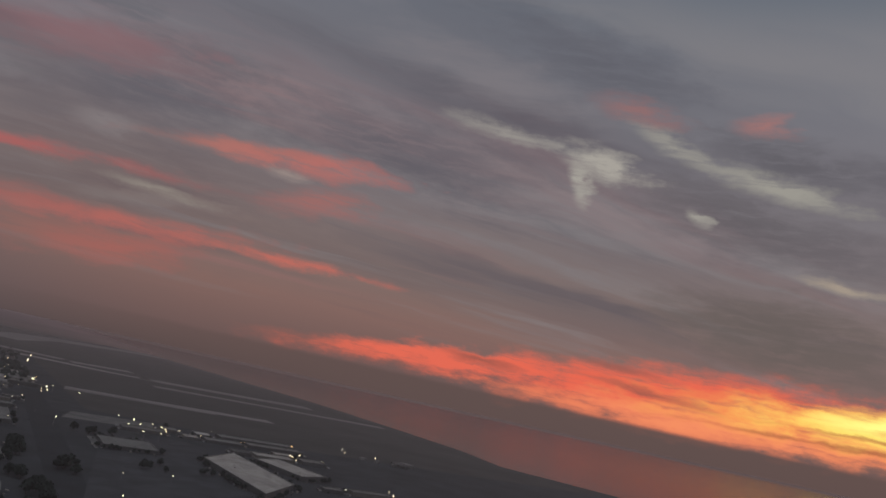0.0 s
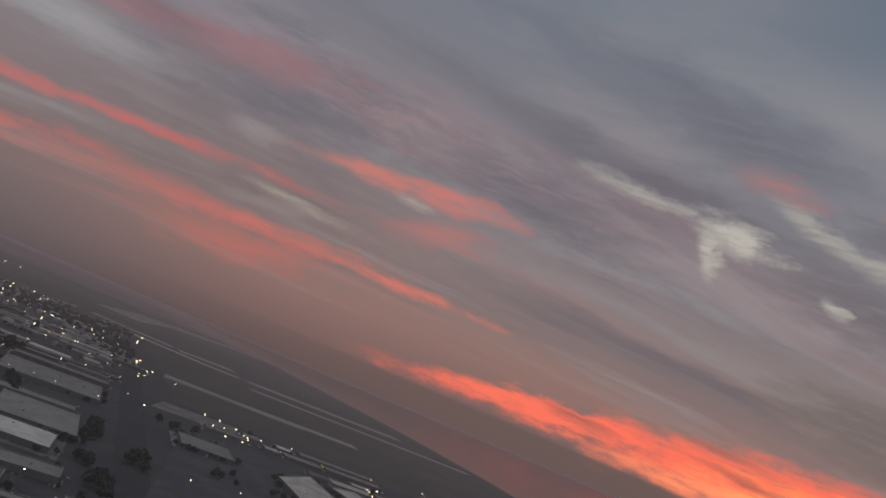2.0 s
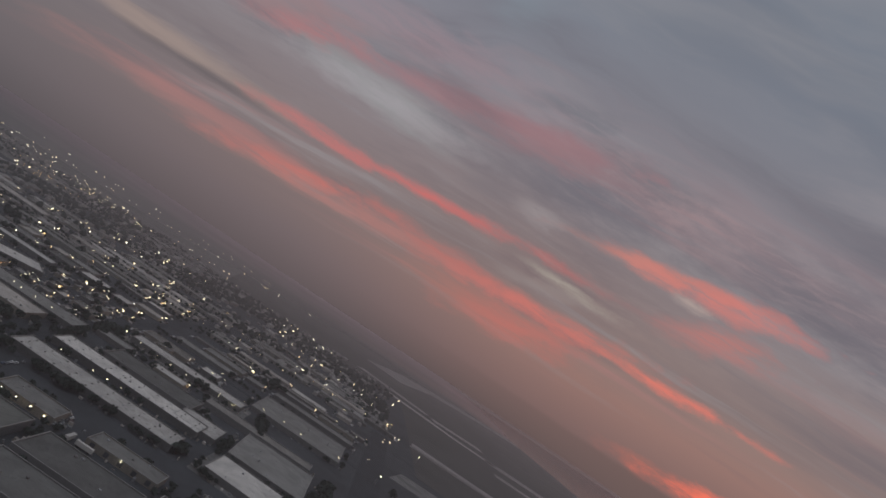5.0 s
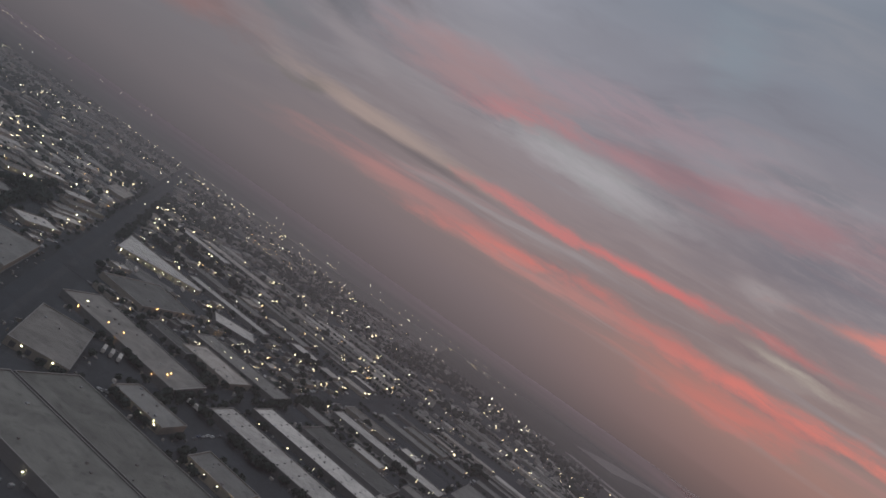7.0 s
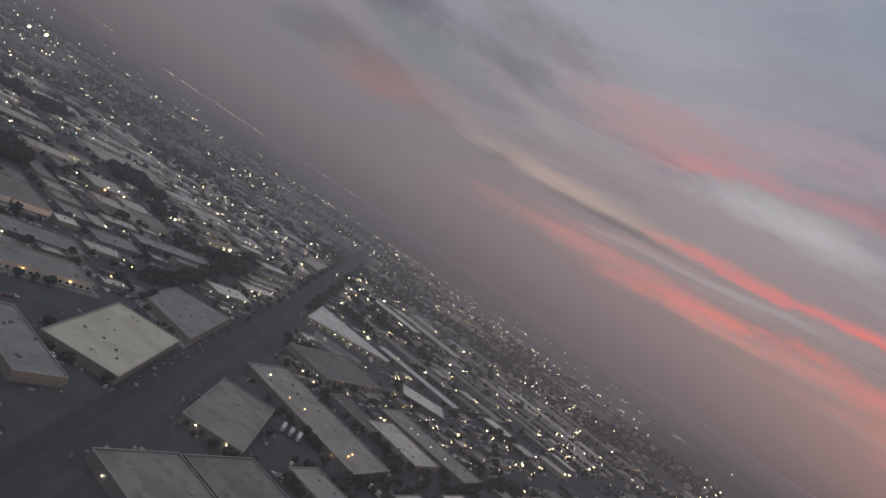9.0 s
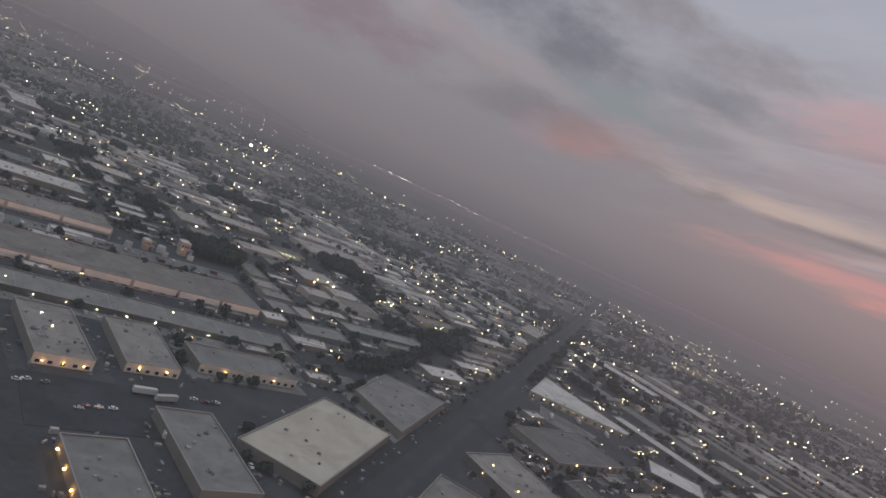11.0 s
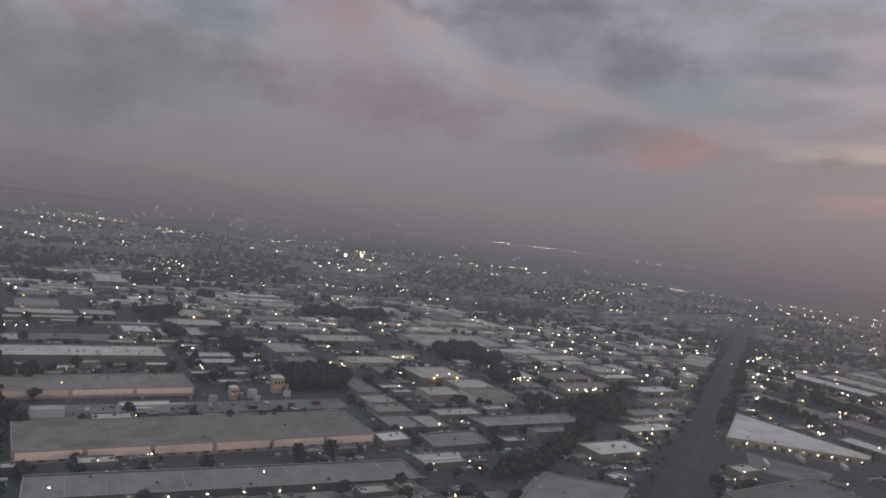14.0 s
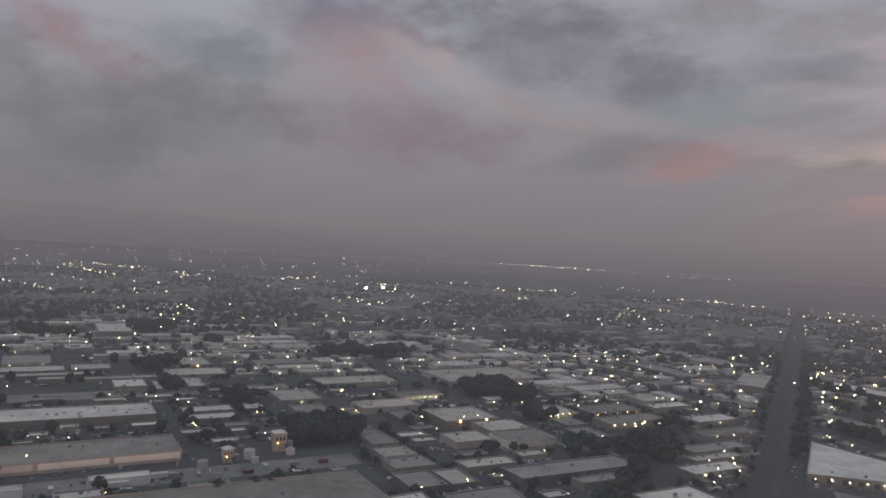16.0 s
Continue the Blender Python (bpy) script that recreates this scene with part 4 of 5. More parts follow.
hall(42, 1256, 81, 1308, 7, "pale", "pale hall in front of dark trees")

for x, y, r in ((-224, 865, 24), (-167, 1240, 44), (-97, 1260, 40), (67, 995, 34), (118, 862, 18), (-552, 1404, 46), (-800, 1464, 60), (-390, 1036, 34), (609, 1159, 20), (578, 978, 24), (600, 905, 24), (632, 841, 20)):
    take([(x - r, y - r * 0.6), (x + r, y - r * 0.6), (x + r, y + r * 0.6), (x - r, y + r * 0.6)])
take([(-912, 1736), (-700, 1950), (-505, 1741), (-744, 1490)])
sheet("yard", [(-912, 1736), (-700, 1950), (-505, 1741), (-744, 1490)], 0.2, M["concrete"], "wide pale storage yard in the mist", "yard")
take([(318, 655), (480, 640), (440, 590), (330, 590)])
# places kept open: yards, parking lots, the rail yard, the creek
for p in (((-290, 530), (-60, 655), (-75, 685), (-305, 560)), ((-460, 800), (-180, 950), (-200, 985), (-480, 835)), ((-130, 240), (20, 320), (60, 250), (-80, 175)), ((-235, 245), (-150, 290), (-100, 200), (-185, 150)), ((60, 480), (110, 510), (130, 470), (80, 440)), ((-105, 690), (-60, 720), (-90, 790), (-140, 765))):
    take(p)
CREEK = [diag(745, -112), diag(620, -107), diag(510, -106), diag(420, -108), diag(345, -112), (81, 499)]
for a, b in zip(CREEK, CREEK[1:]):
    for k in range(6):
        p, q = Vector(a).lerp(Vector(b), k / 6), Vector(a).lerp(Vector(b), (k + 1) / 6)
        take(ribbon([tuple(p), tuple(q)], 16))
sheet("creek_bed", ribbon(CREEK, 26), 0.07, M["verge"], "dark creek bed lined with trees", "creek")

# two peach silo towers with smaller tanks
for x, y, h, w in ((-176, 640, 12, 9), (-141, 682, 17, 12)):
    tower = tagged(new("silo_tower"), "peach concrete batching tower lit by a lamp", "tower", "silo towers")
    tower.matrix_basis = pose(x * K, y * K, 0, rz=28.5) @ Matrix.Diagonal((K, K, K, 1))
    part("base", box(bmesh.new(), 0, 0, 0, h * 0.45, w * 0.8, w * 0.8), M["wall_peach"], tower)
    part("upper_storey", box(bmesh.new(), 0, 0, h * 0.45 + 0.003, h, w, w), M["wall_peach"], tower)
    part("roof", box(bmesh.new(), 0, 0, h + 0.003, h + 1.8, w + 0.6, w + 0.6, 0, 0.3), M["pale"], tower)
    for k in (-1, 0, 1):
        part("window", box(bmesh.new(), k * w * 0.28, -w / 2 - 0.03, h * 0.62, h * 0.8, w * 0.14, 0.1), M["glass"], tower)
    part("tank", tube(bmesh.new(), w * 0.9, 0, 0, h * 0.5, 2.4, 2.4, 12), M["metal"], tower)
    part("lamp", ball(bmesh.new(), -w * 0.2, -w * 0.62, h * 0.5, 0.22), M["wash_orange"], tower, "lit lamp")
    take([(x - 12, y - 12), (x + 12, y - 12), (x + 12, y + 12), (x - 12, y + 12)])


# paved aprons round the halls, each with its own wear
for k, p in enumerate(APRONS):
    sheet("apron", p, 0.025 + 0.0012 * k, M[("lot", "concrete", "worn", "lot", "worn")[k % 5]], "worn paved apron round a hall", "pavement")

# ---- trees ----
def leafy(seed, tall, wide, tip=False, leaves=58, leaf=0.115):
    """Trunk and crown meshes of a tree: limbs, and leaf clumps gathered in lobes."""
    r = random.Random(seed)
    wood, crown = bmesh.new(), bmesh.new()
    tube(wood, 0, 0, -0.2, tall * (0.9 if tip else 0.55), 0.035 * tall, 0.012 * tall, 7)
    lobes = []
    for i in range(9 if tip else 8):
        if tip:
            f = (i + 0.5) / 9
            lobes.append((Vector((0, 0, tall * (0.12 + 0.86 * f))), wide * 0.5 * (1.05 - f), tall * 0.09))
        else:
            a = 2.4 * i + r.uniform(-0.4, 0.4)
            d = wide * r.uniform(0.12, 0.34) * (0.4 if i > 5 else 1)
            c = Vector((math.cos(a) * d, math.sin(a) * d, tall * (r.uniform(0.45, 0.72) if i < 6 else r.uniform(0.7, 0.86))))
            lobes.append((c, wide * r.uniform(0.2, 0.3), wide * r.uniform(0.16, 0.24)))
            top = Vector((0, 0, tall * 0.4))
            mid = [top + (c - top) * k for k in (0, 1)]
            s = 0.012 * tall
            v = [wood.verts.new(m + Vector(o) * (s if m is mid[0] else s * 0.4)) for m in mid for o in ((1, 0, 0), (-0.5, 0.87, 0), (-0.5, -0.87, 0))]
            for k in range(3):
                wood.faces.new((v[k], v[(k + 1) % 3], v[3 + (k + 1) % 3], v[3 + k]))
    for c, rad, ver in lobes:
        for _ in range(leaves):
            n = Vector((r.gauss(0, 1), r.gauss(0, 1), r.gauss(0, 1))).normalized()
            at = c + Vector((n.x * rad, n.y * rad, n.z * ver)) * r.uniform(0.7, 1.08)
            n = (n + Vector((r.uniform(-0.6, 0.6), r.uniform(-0.6, 0.6), r.uniform(-0.3, 0.6)))).normalized()
            side = n.orthogonal().normalized()
            other = n.cross(side)
            s = wide * leaf * r.uniform(0.6, 1.2)
            crown.faces.new([crown.verts.new(at + side * (s * math.cos(k)) + other * (s * math.sin(k) * 0.8) + n * (0.3 * s * (k > 3))) for k in (0.2, 1.5, 2.9, 4.4)])
    out = []
    for name, bm, m in (("trunk", wood, "bark"), ("crown", crown, "leaf")):
        data = bpy.data.meshes.new(name)
        bm.to_mesh(data)
        bm.free()
        data.materials.append(M[m])
        out.append(data)
    return out


KINDS = [leafy(k, 10, 9) for k in range(4)] + [leafy(9, 14, 6, True), leafy(10, 12, 6, True)] + [leafy(20 + k, 9, 8, False, 13, 0.2) for k in range(3)]
COUNT, MORE = [0], []


def within(poly, x, y):
    return all((q[0] - p[0]) * (y - p[1]) - (q[1] - p[1]) * (x - p[0]) > 0 for p, q in zip(poly, poly[1:] + poly[:1]))


def tree(x, y, size=1.0, kind=None):
    k = dice.randrange(4) if kind is None else kind
    spots = [(x + CU * a * r - SU * b * r, y + SU * a * r + CU * b * r) for r in range(0, 60, 5) for a, b in ((0, -1), (-1, 0), (1, 0), (0, 1))]
    x, y = next((p for p in spots if not any(within(f, *p) for f in FOOT)), (x, y))
    if COUNT[0] >= 290:
        MORE.append((x, y, size, dice.randrange(6, 9)))
        return
    root = tagged(new("tree"), "dark conifer with drooping boughs" if k > 3 else "dark broad-leaved tree with an uneven crown", "tree", "trees of the district")
    size *= 0.8
    root.matrix_basis = pose(x * K, y * K, 0, rz=dice.uniform(0, 360)) @ Matrix.Diagonal((size, size, min(size * dice.uniform(0.85, 1.15), 1.8 if k < 4 else 1.3), 1))
    part("trunk", None, None, root, data=KINDS[k][0])
    part("crown", None, None, root, data=KINDS[k][1])
    COUNT[0] += 1


TREE_CLUMPS = ((-686, 1273, 20, 14, 10, 2.4), (-641, 1269, 16, 10, 6, 2.2), (-529, 1400, 30, 16, 14, 2.2), (-330, 915, 14, 16, 10, 1.6), (-386, 1273, 14, 10, 6, 1.8), (-23, 994, 6, 4, 4, 1.4), (260, 1525, 26, 14, 10, 2.0),
               (224, 760, 18, 30, 16, 1.6), (170, 735, 40, 8, 14, 1.5), (497, 847, 8, 40, 12, 1.5), (249, 427, 8, 20, 6, 1.1), (147, 746, 14, 10, 7, 1.6), (216, 721, 12, 10, 7, 1.6))
# the dark grove behind the long hall, clumps and street trees
GROVES = ((-105, 735, 40, 26, 40, 2.1), (-222, 845, 16, 12, 7, 1.3), (-205, 690, 20, 8, 8, 1.1), (96, 955, 18, 26, 16, 2.3), (48, 965, 10, 14, 7, 1.9), (-375, 610, 16, 10, 6, 1.6), (-310, 490, 5, 40, 9, 1.4), (-224, 865, 20, 10, 9, 1.9), (-167, 1240, 42, 20, 22, 2.2), (-97, 1260, 38, 20, 20, 2.2), (67, 995, 32, 22, 20, 2.2), (118, 862, 16, 10, 8, 1.8), (-390, 1036, 30, 16, 14, 2.0), (-552, 1404, 44, 20, 20, 2.2))
GROVES_EAST = ((-800, 1464, 55, 24, 24, 2.2), (609, 1159, 14, 60, 14, 1.6), (578, 978, 12, 60, 16, 1.5), (600, 905, 12, 40, 12, 1.5), (632, 841, 12, 50, 14, 1.5), (640, 1030, 14, 60, 12, 1.2), (700, 950, 12, 40, 8, 1.2), (335, 275, 10, 24, 8, 1.2), (300, 145, 8, 46, 12, 1.1), (405, 40, 30, 8, 9, 1.2), (520, 330, 40, 10, 10, 1.3), (650, 548, 26, 14, 9, 1.4), (640, 235, 22, 8, 8, 1.2), (540, 262, 10, 20, 6, 1.1))
GROVES_SOUTH = ((350, 95, 8, 30, 8, 1.1), (620, -30, 60, 8, 12, 1.5), (470, -110, 16, 8, 6, 1.4), (700, -190, 30, 20, 5, 1.3), (740, -262, 20, 12, 3, 1.3), (880, -40, 12, 40, 8, 1.5), (650, 122, 60, 10, 11, 1.5), (960, 350, 40, 20, 10, 1.5), (247, 330, 10, 6, 4, 1.2), (255, 270, 6, 20, 4, 1.2), (560, -130, 30, 14, 9, 1.6), (400, -170, 40, 12, 10, 1.5))
for cx, cy, ru, rv, n, size in GROVES + GROVES_EAST + GROVES_SOUTH:
    cu, cv = uv(cx, cy)
    for _ in range(n):
        x, y = xy(cu + dice.uniform(-ru, ru), cv + dice.uniform(-rv, rv))
        tree(x, y, size * dice.uniform(0.7, 1.15))
for x, y, s in ((0, 240, 1.0), (34, 202, 1.0), (88, 440, 1.1), (-72, 453, 1.2), (-136, 423, 1.2), (-179, 396, 1.0), (-280, 638, 1.0), (-301, 622, 1.2), (-318, 612, 1.2), (-348, 590, 1.3), (-294, 829, 1.0), (-322, 802, 1.0), (-345, 782, 1.0), (-365, 762, 1.0), (-385, 743, 1.0), (60, 492, 1.1), (40, 480, 1.0)):
    tree(x, y, s)
for k in range(96):
    u, v = -76 + (-21 if k % 3 == 0 else 21) + dice.uniform(-4, 4), 250 + k * 8 + dice.uniform(-5, 5)
    tree(*xy(u, v), dice.uniform(0.9, 1.9), 4 if k % 6 == 0 else None)
for k in range(64):
    u = 250 + k * 7 + dice.uniform(-4, 4)
    tree(*xy(u, dice.choice((42, 48, 54, 72, 76)) + dice.uniform(-4, 4)), dice.uniform(0.7, 1.3))
for x, y, ru, rv, n, size in TREE_CLUMPS:
    cu, cv = uv(x, y)
    for _ in range(n):
        tree(*xy(cu + dice.uniform(-ru, ru), cv + dice.uniform(-rv, rv)), size * dice.uniform(0.7, 1.2))
for a, b in zip(CREEK, CREEK[1:]):
    for k in range(11):
        p = Vector(a).lerp(Vector(b), (k + dice.random()) / 8)
        tree(p.x + dice.uniform(-9, 9), p.y + dice.uniform(-8, 8), dice.uniform(0.9, 1.7))
for k in range(70):
    if k % 2:
        tree(*diag(300 + k * 16 + dice.uniform(-16, 16), dice.uniform(-28, -16)), dice.uniform(0.3, 0.8))
    tree(*diag(650 + k * 12 + dice.uniform(-12, 12), dice.uniform(17, 31)), dice.uniform(0.5, 1.3))
for k in range(46):
    tree(*diag(760 + k * 19 + dice.uniform(-8, 8), dice.choice((-19, -22, 20, 23))), dice.uniform(0.6, 1.1))

# ---- the workshop district: halls of middling size on the street grid ----
def wedge(x, y):
    """Whether a place lies in the quarter of the plan towards which the flight looks."""
    dx, dy = x + 150, y + 330
    return math.hypot(dx, dy), -38 < math.degrees(math.atan2(dx, dy)) < 112


fillers = []


def try_hall(cu, cv, length, depth, chance):
    x, y = xy(cu, cv)
    off = (x - 63) * DIAG[1] - (y - 181) * DIAG[0]
    reach = length / 2 * 0.82 + depth / 2 * 0.58
    dist, seen = wedge(x, y)
    if seen and 330 < dist < 1900 and abs(off) > reach + 24 and not (cu > 960 and cv < -400) and is_free(cu, cv, length / 2 + 3, depth / 2 + 3) and dice.random() < chance:
        fillers.append((dist, cu, cv, length, depth))
    return off


v, row = -900, 0
while v < 2300:
    depth = dice.choice((20, 24, 28, 34, 40))
    u = -1100 + dice.uniform(0, 40)
    while u < 2350:
        length = dice.choice((26, 34, 42, 52, 66, 90))
        x, y = xy(u + length / 2, v + depth / 2)
        if (x - 63) * DIAG[1] - (y - 181) * DIAG[0] < 0:
            try_hall(u + length / 2, v + depth / 2, length, depth, 0.88)
        u += length + dice.choice((3, 6, 9, 18))
    v += depth + (dice.choice((5, 8)) if row % 2 else dice.choice((14, 19)))
    row += 1
BELTS = []
u = 100
while u < 2350:
    width = dice.choice((22, 28, 34, 42))
    v = -900 + dice.uniform(0, 60)
    while v < 2100:
        length = dice.choice((34, 52, 80, 120, 165))
        x, y = xy(u + width / 2, v + length / 2)
        if (x - 63) * DIAG[1] - (y - 181) * DIAG[0] > 0:
            try_hall(u + width / 2, v + length / 2, width, length, 0.85 if v > 100 else 0.8 if v > -180 else 0.7)
        v += length + dice.choice((8, 14, 22, 34))
    gap = dice.choice((7, 12, 20, 26))
    if gap >= 20:
        BELTS.append(u + width + gap / 2)
    u += width + gap
# small sheds in the gaps that are left
for _ in range(5000):
    x, y = dice.uniform(-420, 700), dice.uniform(330, 1350)
    u, v = uv(x, y)
    a, b = dice.choice(((14, 10), (20, 13), (26, 16), (34, 18)))
    if all(abs(u - f[1]) > (a + f[3]) / 2 + 3 or abs(v - f[2]) > (b + f[4]) / 2 + 3 for f in fillers):
        try_hall(u, v, a, b, 0.8)
fillers.sort()
ROOFS = ("warm", "warm", "warm", "pale", "pale", "brown", "pale", "grey", "white", "pale")
for dist, u, v, a, b in fillers[:330]:
    a, b = a - dice.uniform(0, 6), b - dice.uniform(0, 4)
    h = dice.choice((5, 6, 6, 7, 8))
    x, y = xy(u, v)
    r = dice.choice(ROOFS if (x - 63) * DIAG[1] - (y - 181) * DIAG[0] < 0 else ("grey", "grey", "dark", "brown", "warm", "grey", "pale"))
    building("workshop", xy(u - a / 2, v - b / 2), xy(u + a / 2, v - b / 2), xy(u + a / 2, v + b / 2), h, r, dice.choice(("wall_cream", "wall_grey", "wall_grey", "wall_dark")),
             {"grey": "grey", "warm": "warm grey", "pale": "pale", "brown": "brownish", "dark": "dark", "white": "white"}[r] + " flat-roofed workshop in the street grid", "workshops of the grid", units=3 if dist < 900 else 1, reserve=False, category="workshop")


def solids(name, label, category, material, items):
    """Many boxes (x, y, z0, z1, length, depth, turn) joined into one mesh."""
    verts, faces = [], []
    for x, y, z0, z1, lx, ly, turn in items:
        c, s, k = math.cos(turn), math.sin(turn), len(verts)
        q = [(x + sx * lx / 2 * c - sy * ly / 2 * s, y + sx * lx / 2 * s + sy * ly / 2 * c) for sx, sy in ((-1, -1), (1, -1), (1, 1), (-1, 1))]
        verts += [(p[0] * K, p[1] * K, z0) for p in q] + [(p[0] * K, p[1] * K, z1) for p in q]
        faces += [(k + 4, k + 5, k + 6, k + 7)] + [(k + i, k + (i + 1) % 4, k + 4 + (i + 1) % 4, k + 4 + i) for i in range(4)]
    data = bpy.data.meshes.new(name)
    data.from_pydata(verts, [], faces)
    data.materials.append(material)
    return tagged(new(name, data), label, category, kind="stuff")


rest = {k: [] for k in ("grey", "warm", "pale", "brown", "dark", "white")}
for dist, u, v, a, b in fillers[330:]:
    x, y = xy(u, v)
    west = (x - 63) * DIAG[1] - (y - 181) * DIAG[0] < 0
    items, h = rest[dice.choice(("warm", "pale", "warm", "pale", "white", "grey") if west else ("grey", "grey", "warm", "brown", "dark", "pale"))], dice.choice((3.5, 4.5, 5, 6))
    items.append((x, y, 0, h, a - dice.uniform(0, 6), b, CITY))
    for _ in range(2):
        items.append((*xy(u + dice.uniform(-0.4, 0.4) * a, v + dice.uniform(-0.35, 0.35) * b), h, h + 1.2, 3, 2.2, CITY))
for r, items in rest.items():
    solids("distant_halls", "far flat-roofed halls seen through the mist", "buildings", M[r], items)

# houses and clumps of trees out to the edge of the plain
homes = []
while len(homes) < 8000:
    b, d = radians(dice.uniform(-42, 100)), 1500 + 4900 * dice.random() ** 0.9
    x, y = -150 + d * math.sin(b), -330 + d * math.cos(b)
    u, v = uv(x, y)
    if (u > 960 and v < -380) or u > 2500 or abs(-(x - 63) * DIAG[1] + (y - 181) * DIAG[0]) < 35:
        continue
    big = dice.random() < 0.14
    homes.append((x, y, 0, dice.uniform(3.5, 6), dice.uniform(9, 16) * (3.2 if big else 1), dice.uniform(8, 12) * (2.4 if big else 1), CITY))
solids("distant_houses", "far low houses seen through the mist", "houses", M["house"], homes)


def clumps(name, label, items):
    """Uneven lumps of foliage (x, y, radius, height) joined into one mesh."""
    verts, faces = [], []
    for x, y, r, h in items:
        k, n = len(verts), 6
        for j, (f, z) in enumerate(((0.55, 0.05), (1.0, 0.4), (0.75, 0.75))):
            verts += [(x + r * f * dice.uniform(0.65, 1.25) * math.cos(6.2832 * i / n + j), y + r * f * dice.uniform(0.65, 1.25) * math.sin(6.2832 * i / n + j), h * z * dice.uniform(0.85, 1.15)) for i in range(n)]
        verts.append((x, y, h))
        for j in (0, 1):
            faces += [(k + j * n + i, k + j * n + (i + 1) % n, k + (j + 1) * n + (i + 1) % n, k + (j + 1) * n + i) for i in range(n)]
        faces += [(k + 2 * n + i, k + 2 * n + (i + 1) % n, k + 3 * n) for i in range(n)]
    data = bpy.data.meshes.new(name)
    data.from_pydata([(x * K, y * K, z * K) for x, y, z in verts], [], faces)
    data.materials.append(M["leaf"])
    return tagged(new(name, data), label, "trees", kind="stuff")


woods = []
while len(woods) < 10000:
    b, d = radians(dice.uniform(-42, 100)), 1750 + 4650 * dice.random() ** 1.0
    x, y = -150 + d * math.sin(b), -330 + d * math.cos(b)
    u, v = uv(x, y)
    if (u > 960 and v < -380) or u > 2500 or noise.noise((x * 0.003, y * 0.003, 3)) < 0.0 or abs(-(x - 63) * DIAG[1] + (y - 181) * DIAG[0]) < 22:
        continue
    r = dice.uniform(4, 9) * (1 if d < 3500 else 1.6)
    woods.append((x, y, r, min(22, r * dice.uniform(1.3, 2.0))))
clumps("distant_trees", "far dark trees among the houses", woods)
scrub = []
for n, (dist, u, v, a, b) in enumerate(fillers[:1100]):
    for _ in range(1 if u > 250 else 3):
        if abs(u - uv(410, 650)[0]) < 110 and abs(v - uv(410, 650)[1]) < 110:
            continue
        if dice.random() < 0.5:
            x, y = xy(u + dice.uniform(-0.5, 0.5) * a, v + dice.choice((-1, 1)) * (b / 2 + dice.uniform(2, 6)))
        else:
            x, y = xy(u + dice.choice((-1, 1)) * (a / 2 + dice.uniform(2, 7)), v + dice.uniform(-0.5, 0.5) * b)
        if n < 320:
            MORE.append((x, y, dice.choice((0.45, 0.7, 0.9, 1.3)), dice.randrange(6, 9)))
        else:
            r = dice.choice((2.5, 3.5, 5.0, 7.0)) * dice.uniform(0.8, 1.3)
            scrub.append((x, y, r, r * 1.9))
for u in BELTS:
    for k in range(190):
        v = -150 + k * 9 + dice.uniform(-3, 3)
        x, y = xy(u + dice.uniform(-5, 5), v)
        if noise.noise((u * 0.02, v * 0.006, 4)) > -0.05 and (x - 63) * DIAG[1] - (y - 181) * DIAG[0] > 34 and is_free(u, v, 7, 5) and wedge(x, y)[1]:
            MORE.append((x, y, dice.uniform(0.5, 1.0), dice.randrange(6, 9)))
for f in FOOT:
    cx, cy = sum(p[0] for p in f) / 4, sum(p[1] for p in f) / 4
    if uv(cx, cy)[0] < 130 or math.hypot(cx - 400, cy - 690) < 120:
        continue
    for i in range(4):
        p, q = Vector(f[i]), Vector(f[(i + 1) % 4])
        d = (q - p).normalized()
        for _ in range(int((q - p).length / 9)):
            m = p.lerp(q, dice.random()) + Vector((d.y, -d.x)) * dice.uniform(3, 8)
            u, v = uv(m.x, m.y)
            if noise.noise((m.x * 0.02, m.y * 0.02, 6)) > 0.0 and abs((m.x - 63) * DIAG[1] - (m.y - 181) * DIAG[0]) > 32 and abs(v + 376) > 24 and abs(v - 62) > 9 and not any(within(h, m.x, m.y) for h in FOOT):
                MORE.append((m.x, m.y, dice.uniform(0.5, 1.0), dice.randrange(6, 9)))
clumps("yard_trees", "small dark trees and bushes between far halls", scrub)


def grown(name, label, which, column):
    """All further trees of the district, joined: the trunks or the crowns of many."""
    verts, faces, n = [], [], 0
    for x, y, size, k in MORE:
        data = KINDS[k][which]
        co = np.empty(len(data.vertices) * 3)
        data.vertices.foreach_get("co", co)
        co = co.reshape(-1, 3) * size * 0.8
        co[:, 2] = np.minimum(co[:, 2], 18.4)
        c, s_ = math.cos(x * 7.1 + y), math.sin(x * 7.1 + y)
        co = np.stack([co[:, 0] * c - co[:, 1] * s_ + x * K, co[:, 0] * s_ + co[:, 1] * c + y * K, co[:, 2]], 1)
        verts.append(co)
        faces += [tuple(i + n for i in p.vertices) for p in data.polygons]
        n += len(co)
    data = bpy.data.meshes.new(name)
    data.from_pydata(np.concatenate(verts).tolist(), [], faces)
    data.materials.append(M[column])
    return tagged(new(name, data), label, "trees", kind="stuff")


grown("yard_tree_crowns", "dark leafy crowns of small trees between the halls", 1, "leaf")
grown("yard_tree_trunks", "trunks of small trees between the halls", 0, "bark")

